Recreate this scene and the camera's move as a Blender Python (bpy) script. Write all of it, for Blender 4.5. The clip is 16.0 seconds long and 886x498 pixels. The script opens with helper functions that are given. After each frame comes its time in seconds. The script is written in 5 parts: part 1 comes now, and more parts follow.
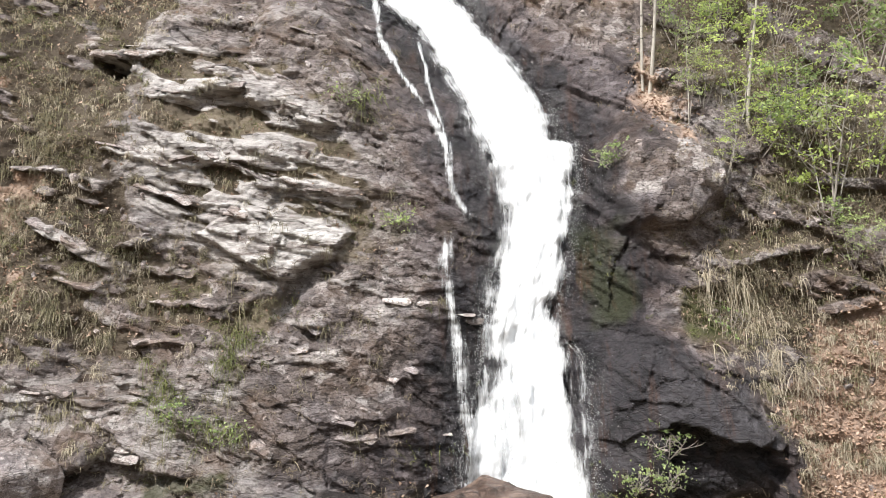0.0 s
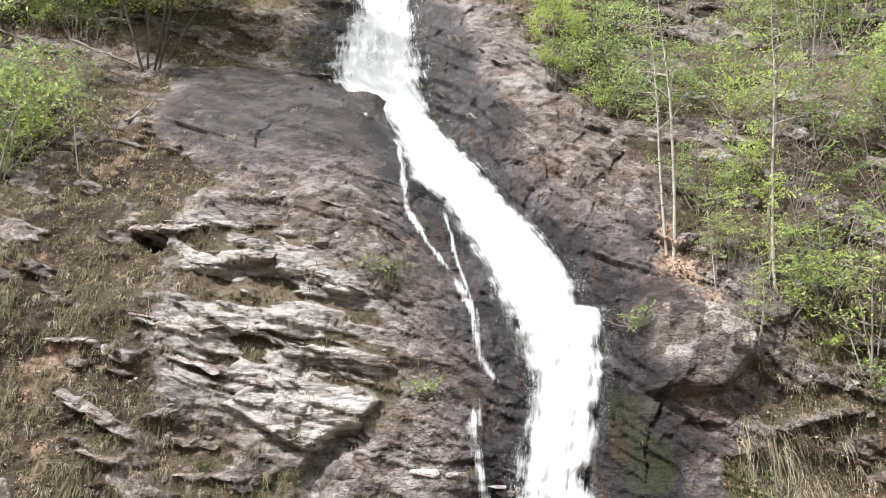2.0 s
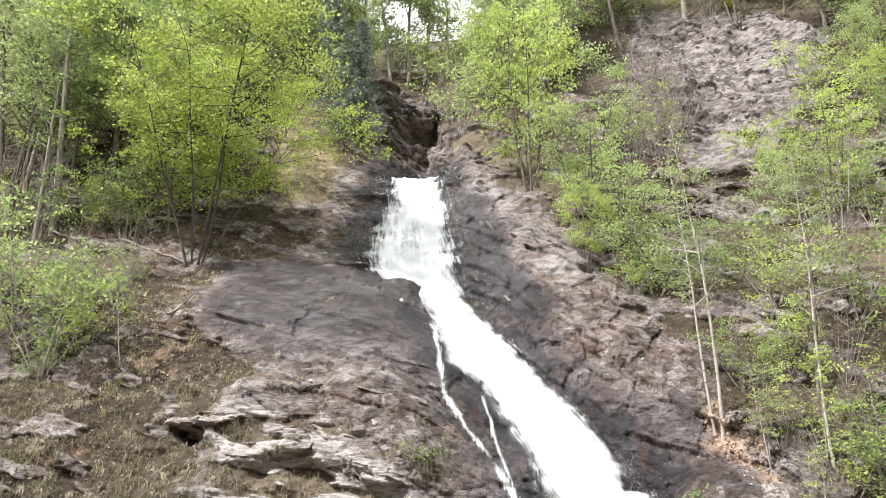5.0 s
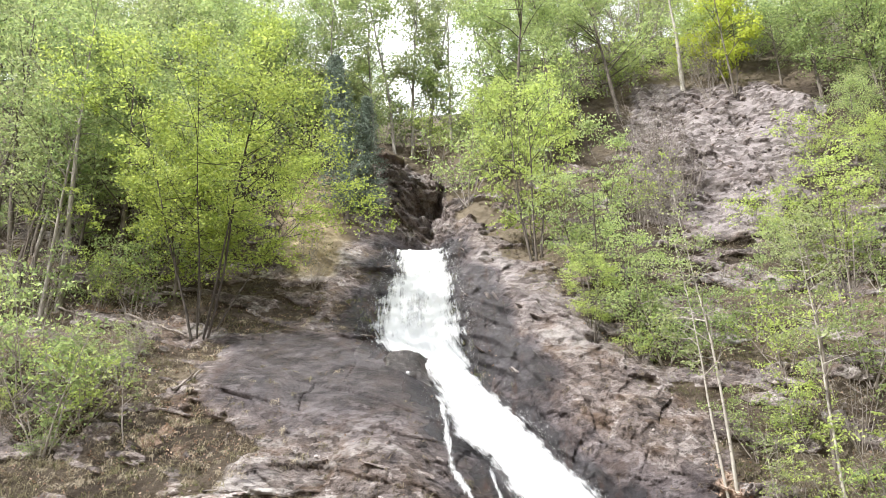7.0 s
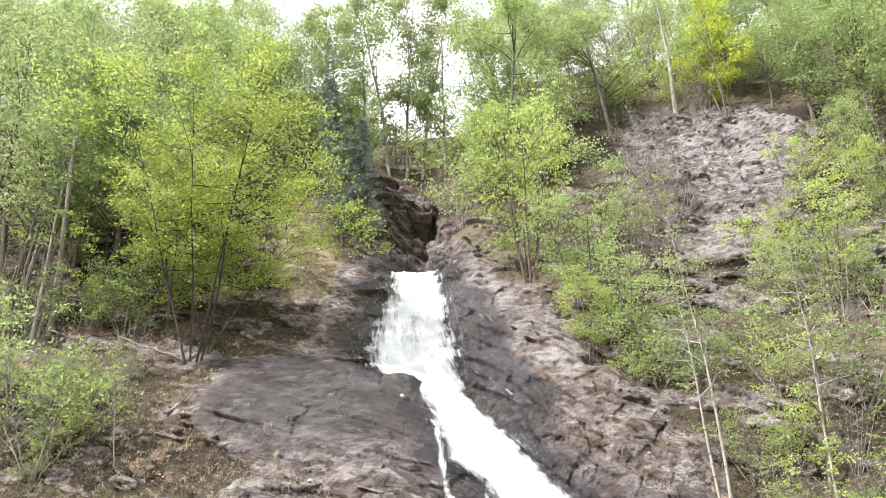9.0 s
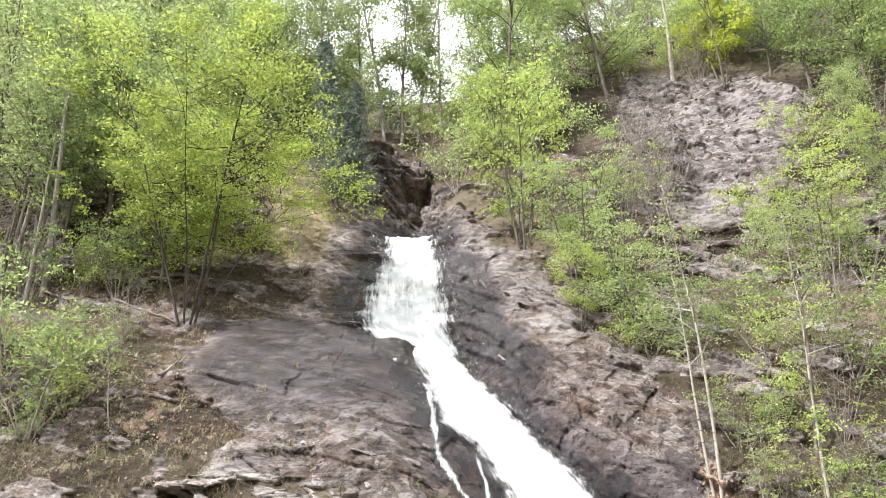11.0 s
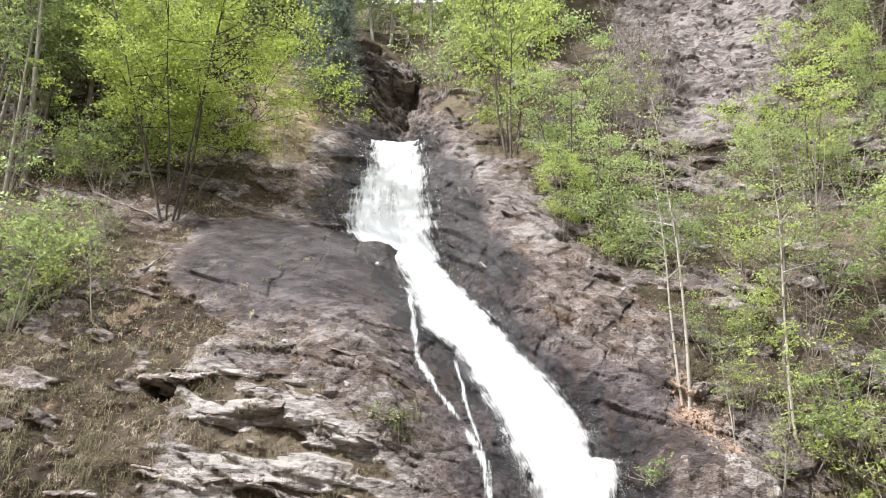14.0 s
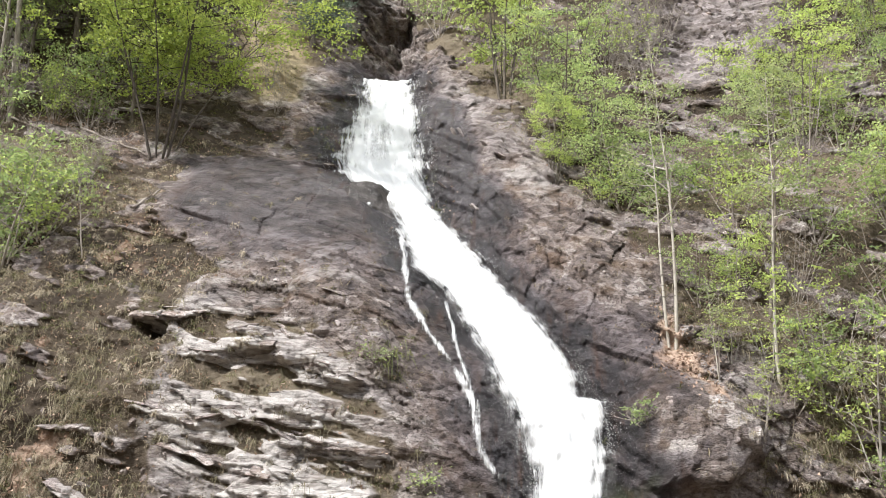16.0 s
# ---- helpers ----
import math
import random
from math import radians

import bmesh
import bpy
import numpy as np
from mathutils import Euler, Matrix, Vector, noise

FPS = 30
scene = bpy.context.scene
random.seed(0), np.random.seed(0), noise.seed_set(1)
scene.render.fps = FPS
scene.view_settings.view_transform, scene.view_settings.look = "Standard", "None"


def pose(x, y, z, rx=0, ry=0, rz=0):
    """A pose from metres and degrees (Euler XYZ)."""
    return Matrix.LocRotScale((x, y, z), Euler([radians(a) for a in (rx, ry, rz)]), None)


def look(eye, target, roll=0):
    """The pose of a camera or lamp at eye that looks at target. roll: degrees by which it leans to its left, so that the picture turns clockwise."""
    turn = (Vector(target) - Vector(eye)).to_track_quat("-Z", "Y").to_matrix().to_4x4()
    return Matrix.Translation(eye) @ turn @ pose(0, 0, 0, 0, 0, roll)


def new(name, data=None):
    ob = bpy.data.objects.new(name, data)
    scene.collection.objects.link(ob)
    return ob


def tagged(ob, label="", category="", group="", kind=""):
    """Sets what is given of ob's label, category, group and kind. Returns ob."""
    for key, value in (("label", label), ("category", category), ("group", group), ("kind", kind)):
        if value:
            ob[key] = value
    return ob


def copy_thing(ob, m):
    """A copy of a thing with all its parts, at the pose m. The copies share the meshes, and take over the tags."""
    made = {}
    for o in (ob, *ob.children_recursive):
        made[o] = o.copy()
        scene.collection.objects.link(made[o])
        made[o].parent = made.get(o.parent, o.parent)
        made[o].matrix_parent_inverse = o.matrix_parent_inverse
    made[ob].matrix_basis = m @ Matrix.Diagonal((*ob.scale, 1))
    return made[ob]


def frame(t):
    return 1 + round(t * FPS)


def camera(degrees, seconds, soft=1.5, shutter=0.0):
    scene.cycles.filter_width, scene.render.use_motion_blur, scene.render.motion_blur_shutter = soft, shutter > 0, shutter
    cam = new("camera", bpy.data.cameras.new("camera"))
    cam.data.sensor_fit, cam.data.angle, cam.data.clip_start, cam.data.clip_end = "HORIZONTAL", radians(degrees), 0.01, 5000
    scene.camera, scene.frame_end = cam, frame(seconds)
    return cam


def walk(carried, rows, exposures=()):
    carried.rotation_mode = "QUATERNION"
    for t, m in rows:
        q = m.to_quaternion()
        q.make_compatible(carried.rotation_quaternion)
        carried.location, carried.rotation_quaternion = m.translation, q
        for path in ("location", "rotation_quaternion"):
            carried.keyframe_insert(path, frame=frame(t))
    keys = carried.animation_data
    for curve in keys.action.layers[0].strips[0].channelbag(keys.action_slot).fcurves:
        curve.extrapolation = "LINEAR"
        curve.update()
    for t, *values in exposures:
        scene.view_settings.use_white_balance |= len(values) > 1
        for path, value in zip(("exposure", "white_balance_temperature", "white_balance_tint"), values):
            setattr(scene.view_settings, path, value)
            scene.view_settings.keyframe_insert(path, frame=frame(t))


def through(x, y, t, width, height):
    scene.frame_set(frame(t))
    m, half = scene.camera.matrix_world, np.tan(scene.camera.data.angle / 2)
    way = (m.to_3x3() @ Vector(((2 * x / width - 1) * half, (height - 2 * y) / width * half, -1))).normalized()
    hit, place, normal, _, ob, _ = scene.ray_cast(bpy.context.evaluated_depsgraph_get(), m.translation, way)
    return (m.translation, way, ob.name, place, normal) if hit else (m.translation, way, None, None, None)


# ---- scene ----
cam = camera(56.76, 16.0, soft=0.65)
EYE = (0.0, 0.0, 5.0)
# seconds, degrees up, lean, turn: a hand-held camera that tilts up along the fall and down again
ROWS = [
    (0.0, 0.00, -0.00, 0.00),
    (0.5, 3.71, -0.14, -0.41),
    (1.0, 6.85, 0.09, 0.41),
    (1.5, 9.49, 0.29, 1.26),
    (2.0, 11.60, 0.53, 1.95),
    (2.5, 13.83, 0.91, 2.38),
    (3.0, 16.28, 0.77, 2.95),
    (3.5, 18.40, 0.13, 3.17),
    (4.0, 21.00, 0.71, 3.78),
    (6.5, 27.85, 1.58, 5.34),
    (7.0, 29.41, 1.86, 5.54),
    (7.5, 30.18, 2.15, 5.50),
    (8.0, 30.98, 2.12, 5.26),
    (10.5, 30.53, 2.06, 5.20),
    (11.0, 28.52, 1.72, 4.54),
    (11.5, 27.78, 1.39, 3.98),
    (12.0, 26.26, 0.96, 3.46),
    (12.5, 25.33, 0.61, 2.93),
    (13.0, 24.02, 0.63, 2.93),
    (13.5, 22.98, 0.45, 2.85),
    (14.0, 21.93, 0.32, 2.66),
    (14.5, 21.32, 0.24, 2.66),
    (15.0, 20.20, 0.02, 2.37),
    (15.5, 19.16, -0.03, 2.19),
    (16.0, 17.83, -0.13, 1.87),
]
walk(cam, [(t, pose(*EYE, 90 + up, lean, turn)) for t, up, lean, turn in ROWS],
     exposures=[(0.0, 0.79), (4.0, 0.90), (8.0, 0.98), (10.5, 0.98), (13.0, 0.91), (16.0, 0.80)])

# ---- light: high, slightly veiled sun from the left behind the camera ----
world = bpy.data.worlds.new("sky")
scene.world = world
world.use_nodes = True
wn = world.node_tree
sky = wn.nodes.new("ShaderNodeTexSky")
sky.sky_type = "NISHITA"
sky.sun_disc = False
TO_SUN = Vector((-0.55, -0.50, 0.95)).normalized()
sky.sun_elevation = math.asin(TO_SUN.z)
sky.sun_rotation = math.atan2(TO_SUN.x, TO_SUN.y)
sky.air_density, sky.dust_density, sky.ozone_density = 1.0, 3.0, 1.0
# thin bright cloud over most of the sky
cloud = wn.nodes.new("ShaderNodeTexNoise")
cloud.inputs["Scale"].default_value, cloud.inputs["Detail"].default_value = 2.2, 6
spread = wn.nodes.new("ShaderNodeMapRange")
spread.inputs[1].default_value, spread.inputs[2].default_value, spread.inputs[3].default_value, spread.inputs[4].default_value = 0.35, 0.6, 0.45, 0.95
blend = wn.nodes.new("ShaderNodeMix")
blend.data_type = "RGBA"
blend.inputs[7].default_value = (9.0, 9.2, 9.5, 1)
where = wn.nodes.new("ShaderNodeTexCoord")
wn.links.new(where.outputs["Generated"], cloud.inputs["Vector"])
wn.links.new(cloud.outputs["Fac"], spread.inputs[0])
wn.links.new(spread.outputs[0], blend.inputs[0])
wn.links.new(sky.outputs["Color"], blend.inputs[6])
wn.links.new(blend.outputs[2], wn.nodes["Background"].inputs["Color"])
wn.nodes["Background"].inputs["Strength"].default_value = 0.118
sun_data = bpy.data.lights.new("sun", "SUN")
sun_data.energy, sun_data.angle, sun_data.color = 3.95, radians(1.2), (1.0, 0.97, 0.93)
sun = new("sun", sun_data)
sun.matrix_world = look(tuple(TO_SUN * 60), (0, 0, 0))

# ---- materials ----
class Nodes:
    """A short way to write a node tree."""

    def __init__(self, name):
        self.mat = bpy.data.materials.new(name)
        self.mat.use_nodes = True
        self.t = self.mat.node_tree
        self.bsdf = self.t.nodes["Principled BSDF"]
        self.out = self.t.nodes["Material Output"]

    def put(self, socket, value):
        if isinstance(value, bpy.types.NodeSocket):
            self.t.links.new(value, socket)
        elif value is not None:
            if hasattr(socket.default_value, "__len__") and len(socket.default_value) == 4 and len(value) == 3:
                value = (*value, 1)
            socket.default_value = value

    def math(self, op, a, b=None, c=None, clamp=False):
        n = self.t.nodes.new("ShaderNodeMath")
        n.operation, n.use_clamp = op, clamp
        for s, v in zip(n.inputs, (a, b, c)):
            self.put(s, v)
        return n.outputs[0]

    def mix(self, fac, a, b, blend="MIX"):
        n = self.t.nodes.new("ShaderNodeMix")
        n.data_type, n.blend_type = "RGBA", blend
        self.put(n.inputs[0], fac), self.put(n.inputs[6], a), self.put(n.inputs[7], b)
        return n.outputs[2]

    def place(self, scale=(1, 1, 1), turn=(0, 0, 0), vector=None):
        n = self.t.nodes.new("ShaderNodeMapping")
        n.inputs["Scale"].default_value, n.inputs["Rotation"].default_value = scale, [radians(a) for a in turn]
        if vector is None:
            vector = self.t.nodes.new("ShaderNodeNewGeometry").outputs["Position"]
        self.put(n.inputs["Vector"], vector)
        return n.outputs[0]

    def noise(self, scale, detail=4, rough=0.6, vector=None, distortion=0.0):
        n = self.t.nodes.new("ShaderNodeTexNoise")
        for k, v in (("Scale", scale), ("Detail", detail), ("Roughness", rough), ("Distortion", distortion), ("Vector", vector)):
            self.put(n.inputs[k], v)
        return n.outputs["Fac"]

    def voronoi(self, scale, vector=None, feature="DISTANCE_TO_EDGE"):
        n = self.t.nodes.new("ShaderNodeTexVoronoi")
        n.feature = feature
        self.put(n.inputs["Scale"], scale), self.put(n.inputs["Vector"], vector)
        return n.outputs["Distance"]

    def chips(self, scale, vector, shake=0.25):
        """A random value for each broken chip of the surface, with ragged borders."""
        jit = self.t.nodes.new("ShaderNodeTexNoise")
        self.put(jit.inputs["Scale"], scale * 1.7), self.put(jit.inputs["Detail"], 3), self.put(jit.inputs["Vector"], vector)
        off = self.t.nodes.new("ShaderNodeVectorMath")
        off.operation = "MULTIPLY_ADD"
        self.put(off.inputs[0], jit.outputs["Color"]), self.put(off.inputs[1], (shake / scale * 3,) * 3), self.put(off.inputs[2], vector)
        n = self.t.nodes.new("ShaderNodeTexVoronoi")
        self.put(n.inputs["Scale"], scale), self.put(n.inputs["Vector"], off.outputs[0])
        s = self.t.nodes.new("ShaderNodeSeparateColor")
        self.put(s.inputs[0], n.outputs["Color"])
        return s.outputs[0]

    def joints(self, scale, vector, width, shake=0.12):
        """Thin open joints between the blocks of a broken surface: 1 in the joint, 0 beside it."""
        jit = self.t.nodes.new("ShaderNodeTexNoise")
        self.put(jit.inputs["Scale"], scale * 2.2), self.put(jit.inputs["Detail"], 4), self.put(jit.inputs["Vector"], vector)
        off = self.t.nodes.new("ShaderNodeVectorMath")
        off.operation = "MULTIPLY_ADD"
        self.put(off.inputs[0], jit.outputs["Color"]), self.put(off.inputs[1], (shake / scale * 3,) * 3), self.put(off.inputs[2], vector)
        return self.grade(self.voronoi(scale, off.outputs[0]), width, width * 0.25)

    def ramp(self, fac, *stops):
        n = self.t.nodes.new("ShaderNodeValToRGB")
        e = n.color_ramp.elements
        for k, (at, col) in enumerate(stops):
            item = e[k] if k < 2 else e.new(at)
            item.position, item.color = at, (*col, 1) if len(col) == 3 else col
        self.put(n.inputs[0], fac)
        return n.outputs[0]

    def grade(self, v, a, b, lo=0.0, hi=1.0):
        n = self.t.nodes.new("ShaderNodeMapRange")
        for s, x in zip(n.inputs, (v, a, b, lo, hi)):
            self.put(s, x)
        return n.outputs[0]

    def attribute(self, name):
        n = self.t.nodes.new("ShaderNodeAttribute")
        n.attribute_name = name
        s = self.t.nodes.new("ShaderNodeSeparateColor")
        self.put(s.inputs[0], n.outputs["Color"])
        return s.outputs[0], s.outputs[1], s.outputs[2], n.outputs["Alpha"]

    def island(self):
        return self.t.nodes.new("ShaderNodeNewGeometry").outputs["Random Per Island"]

    def each(self):
        return self.t.nodes.new("ShaderNodeObjectInfo").outputs["Random"]

    def bump(self, height, strength, distance, normal=None):
        n = self.t.nodes.new("ShaderNodeBump")
        self.put(n.inputs["Strength"], strength), self.put(n.inputs["Distance"], distance)
        self.put(n.inputs["Height"], height), self.put(n.inputs["Normal"], normal)
        return n.outputs[0]

    def set(self, **values):
        for k, v in values.items():
            self.put(self.bsdf.inputs[k.replace("_", " ")], v)
        return self


def rock_colours(n, bedded=0.5):
    """Schist: colour and relief from the place alone; bedded: how strongly the thin beds show. The beds dip to the right."""
    beds = n.place((0.8, 0.8, 1.7), (0, 16, 0))
    fine = n.noise(3.2, 9, 0.76, beds, 1.1)
    thin = n.noise(5.5, 6, 0.7, n.place((0.7, 1, 3.2), (0, 16, 0)), 0.8)
    thin = n.math("ADD", 0.5, n.math("MULTIPLY", n.math("SUBTRACT", thin, 0.5), bedded))
    grain = n.noise(11.0, 8, 0.78)
    broad = n.noise(0.5, 5, 0.65)
    mottle = n.noise(2.4, 8, 0.72, n.place((1, 1, 1.2), (0, 40, 0)), 0.8)
    mixed = n.math("ADD", n.math("MULTIPLY", fine, 0.24), n.math("ADD", n.math("MULTIPLY", grain, 0.34), n.math("MULTIPLY", broad, 0.30)))
    mixed = n.math("ADD", mixed, n.math("MULTIPLY", mottle, 0.26))
    mixed = n.math("ADD", mixed, n.math("MULTIPLY", n.math("SUBTRACT", thin, 0.5), 0.40))
    big = n.chips(1.4, n.place((1, 0.8, 1.1), (0, 30, 0)))
    small = n.chips(4.6, n.place((1, 0.8, 1.2), (0, 24, 0)))
    chip = n.math("ADD", n.math("MULTIPLY", n.math("SUBTRACT", big, 0.5), 0.13), n.math("MULTIPLY", n.math("SUBTRACT", small, 0.5), 0.17))
    plates = n.chips(2.6, n.place((0.5, 0.8, 3.0), (0, 16, 0)), 0.2)
    leaves = n.chips(6.5, n.place((0.5, 0.8, 2.8), (0, 16, 0)), 0.2)
    layered = n.math("MULTIPLY", n.math("ADD", n.math("MULTIPLY", plates, 0.6), n.math("MULTIPLY", leaves, 0.4)), bedded)
    mixed = n.math("ADD", mixed, n.math("ADD", chip, n.math("MULTIPLY", n.math("SUBTRACT", layered, n.math("MULTIPLY", bedded, 0.5)), 0.24)))
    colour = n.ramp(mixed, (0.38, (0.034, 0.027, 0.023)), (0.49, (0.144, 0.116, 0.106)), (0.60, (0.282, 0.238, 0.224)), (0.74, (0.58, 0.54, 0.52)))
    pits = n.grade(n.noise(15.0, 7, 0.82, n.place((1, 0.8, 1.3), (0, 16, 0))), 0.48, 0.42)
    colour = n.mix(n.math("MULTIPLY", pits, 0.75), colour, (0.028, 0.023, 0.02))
    flecks = n.grade(n.noise(19.0, 6, 0.8), 0.55, 0.62)
    colour = n.mix(n.math("MULTIPLY", flecks, 0.6), colour, (0.53, 0.50, 0.485))
    hue = n.noise(0.9, 5, 0.7, n.place((1, 1, 1.3), (0, 16, 0)))
    colour = n.mix(n.math("MULTIPLY", n.grade(hue, 0.52, 0.66), 0.5), colour, (0.185, 0.120, 0.080))
    colour = n.mix(n.math("MULTIPLY", n.grade(hue, 0.48, 0.34), 0.50), colour, (0.165, 0.148, 0.160))
    streak = n.grade(n.noise(4.2, 7, 0.72, n.place((0.5, 0.6, 2.6), (0, 16, 0)), 1.0), 0.54, 0.66)
    colour = n.mix(n.math("MULTIPLY", n.math("MULTIPLY", streak, bedded), 0.38), colour, (0.48, 0.45, 0.435))
    relief = n.math("ADD", n.math("MULTIPLY", fine, 0.45), n.math("ADD", n.math("MULTIPLY", grain, 0.40), n.math("MULTIPLY", mottle, 0.35)))
    relief = n.math("ADD", relief, n.math("MULTIPLY", thin, 0.30))
    relief = n.math("ADD", relief, n.math("ADD", n.math("MULTIPLY", big, 0.24), n.math("MULTIPLY", small, 0.18)))
    relief = n.math("ADD", relief, n.math("MULTIPLY", layered, 0.75))
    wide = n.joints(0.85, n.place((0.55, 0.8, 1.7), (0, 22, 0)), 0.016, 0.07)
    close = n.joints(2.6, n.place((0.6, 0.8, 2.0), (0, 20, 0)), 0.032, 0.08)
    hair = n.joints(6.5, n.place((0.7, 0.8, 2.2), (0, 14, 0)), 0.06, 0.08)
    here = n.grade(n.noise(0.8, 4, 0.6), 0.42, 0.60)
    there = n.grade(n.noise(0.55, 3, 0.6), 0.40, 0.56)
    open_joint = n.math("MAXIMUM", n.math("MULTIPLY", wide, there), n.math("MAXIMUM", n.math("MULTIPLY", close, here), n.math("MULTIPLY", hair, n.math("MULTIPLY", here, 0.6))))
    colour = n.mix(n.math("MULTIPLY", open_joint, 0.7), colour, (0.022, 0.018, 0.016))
    relief = n.math("SUBTRACT", relief, n.math("MULTIPLY", open_joint, 0.30))
    return colour, relief, layered, grain


def face_material():
    n = Nodes("bedded_rock_and_earth")
    wet, soil, pale, moss = n.attribute("zone_a")
    litter, ochre, scree, bedded = n.attribute("zone_b")
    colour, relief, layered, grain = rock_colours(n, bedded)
    pale_chips = n.grade(n.math("ADD", n.math("MULTIPLY", layered, 0.5), n.math("MULTIPLY", grain, 0.5)), 0.30, 0.52)
    # pale rock, and the light on the ledge tops painted as paler colour
    colour = n.mix(n.math("MULTIPLY", pale, pale_chips), colour, (0.74, 0.71, 0.69))
    stone = n.ramp(n.math("ADD", n.math("MULTIPLY", n.noise(5, 6, 0.7), 0.6), n.math("MULTIPLY", n.chips(3.0, n.place((1, 1, 1.6))), 0.4)), (0.34, (0.12, 0.10, 0.097)), (0.62, (0.40, 0.362, 0.365)))
    colour = n.mix(n.math("MULTIPLY", scree, 0.75), colour, stone)
    sand = n.ramp(n.noise(4, 5, 0.7), (0.35, (0.27, 0.20, 0.115)), (0.65, (0.60, 0.50, 0.33)))
    ragged = n.noise(2.6, 6, 0.75)
    earth = n.ramp(n.noise(7.0, 7, 0.75), (0.38, (0.036, 0.026, 0.018)), (0.5, (0.100, 0.078, 0.057)), (0.62, (0.215, 0.178, 0.13)))
    greener = n.grade(n.noise(0.6, 4, 0.6), 0.45, 0.65)
    earth = n.mix(n.math("MULTIPLY", greener, 0.28), earth, (0.10, 0.095, 0.05))
    soil_edge = n.grade(n.math("ADD", soil, n.math("MULTIPLY", n.math("SUBTRACT", ragged, 0.5), 0.9)), 0.4, 0.6)
    colour = n.mix(soil_edge, colour, earth)
    colour = n.mix(n.math("MULTIPLY", ochre, 0.9), colour, sand)
    leafy = n.ramp(n.voronoi(13, None, "F1"), (0.1, (0.66, 0.52, 0.43)), (0.5, (0.50, 0.37, 0.29)), (0.8, (0.22, 0.15, 0.11)))
    litter_edge = n.grade(n.math("ADD", litter, n.math("MULTIPLY", n.math("SUBTRACT", ragged, 0.5), 1.0)), 0.4, 0.6)
    colour = n.mix(litter_edge, colour, leafy)
    green = n.ramp(n.noise(6, 5, 0.7), (0.35, (0.022, 0.026, 0.011)), (0.65, (0.090, 0.102, 0.034)))
    moss_edge = n.grade(n.math("ADD", moss, n.math("MULTIPLY", n.math("SUBTRACT", n.noise(4.5, 7, 0.8), 0.5), 2.2)), 0.5, 0.95)
    colour = n.mix(n.math("MULTIPLY", moss_edge, 0.75), colour, green)
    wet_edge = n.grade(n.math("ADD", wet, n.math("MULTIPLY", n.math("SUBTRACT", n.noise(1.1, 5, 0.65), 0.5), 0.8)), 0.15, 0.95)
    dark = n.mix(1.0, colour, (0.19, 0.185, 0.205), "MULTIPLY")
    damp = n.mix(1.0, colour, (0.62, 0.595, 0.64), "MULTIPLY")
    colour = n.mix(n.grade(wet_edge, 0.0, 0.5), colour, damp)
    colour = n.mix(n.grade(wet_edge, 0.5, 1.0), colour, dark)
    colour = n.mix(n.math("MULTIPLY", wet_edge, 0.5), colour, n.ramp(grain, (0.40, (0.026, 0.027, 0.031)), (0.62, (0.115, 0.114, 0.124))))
    colour = n.mix(n.math("MULTIPLY", n.math("MULTIPLY", moss_edge, wet_edge), 0.22), colour, green)
    streaks = n.grade(n.noise(2.2, 5, 0.7, n.place((1.6, 0.2, 0.25), (0, -8, 0))), 0.54, 0.68)
    colour = n.mix(n.math("MULTIPLY", n.math("MULTIPLY", streaks, wet_edge), 0.55), colour, (0.085, 0.045, 0.03))
    gloss = n.grade(wet_edge, 0, 1, 0.86, 0.17)
    normal = n.bump(relief, n.grade(wet_edge, 0, 1, 1.0, 0.8), 0.26)
    n.set(Base_Color=colour, Roughness=gloss, Normal=normal, IOR=1.33)
    return n.mat


def stone_material(name, dark=1.0, wet=False, tint=(1, 1, 1)):
    n = Nodes(name)
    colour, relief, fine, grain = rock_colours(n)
    vary = n.grade(n.each(), 0, 1, 0.75 * dark, 1.2 * dark)
    shade = n.t.nodes.new("ShaderNodeVectorMath")
    shade.operation = "SCALE"
    n.put(shade.inputs[0], tint), n.put(shade.inputs["Scale"], vary)
    colour = n.mix(1.0, colour, shade.outputs[0], "MULTIPLY")
    n.set(Base_Color=colour, Roughness=0.35 if wet else 0.85, Normal=n.bump(relief, 0.8, 0.09))
    return n.mat


def leaf_material(name, young, old, through=0.55, gloss=0.5):
    n = Nodes(name)
    colour = n.ramp(n.island(), (0.0, old), (0.55, [(a + b) / 2 for a, b in zip(young, old)]), (1.0, young))
    wide = n.grade(n.noise(0.5, 3, 0.5), 0.3, 0.7, 0.68, 1.22)
    shade = n.t.nodes.new("ShaderNodeVectorMath")
    shade.operation = "SCALE"
    n.put(shade.inputs[0], colour), n.put(shade.inputs["Scale"], wide)
    n.set(Base_Color=shade.outputs[0], Roughness=gloss)
    glow = n.t.nodes.new("ShaderNodeBsdfTranslucent")
    n.put(glow.inputs["Color"], shade.outputs[0])
    both = n.t.nodes.new("ShaderNodeMixShader")
    both.inputs[0].default_value = through
    n.t.links.new(n.bsdf.outputs[0], both.inputs[1]), n.t.links.new(glow.outputs[0], both.inputs[2])
    n.t.links.new(both.outputs[0], n.out.inputs["Surface"])
    return n.mat


def bark_material(name, dark, light, marks=False):
    n = Nodes(name)
    g = n.noise(4, 6, 0.7, n.place((3, 3, 0.7)))
    colour = n.ramp(g, (0.35, dark), (0.65, light))
    if marks:
        bands = n.grade(n.noise(5, 3, 0.6, n.place((0.8, 0.8, 5))), 0.60, 0.68)
        colour = n.mix(bands, colour, (0.06, 0.05, 0.045))
    n.set(Base_Color=colour, Roughness=0.9, Normal=n.bump(g, 0.6, 0.02))
    return n.mat


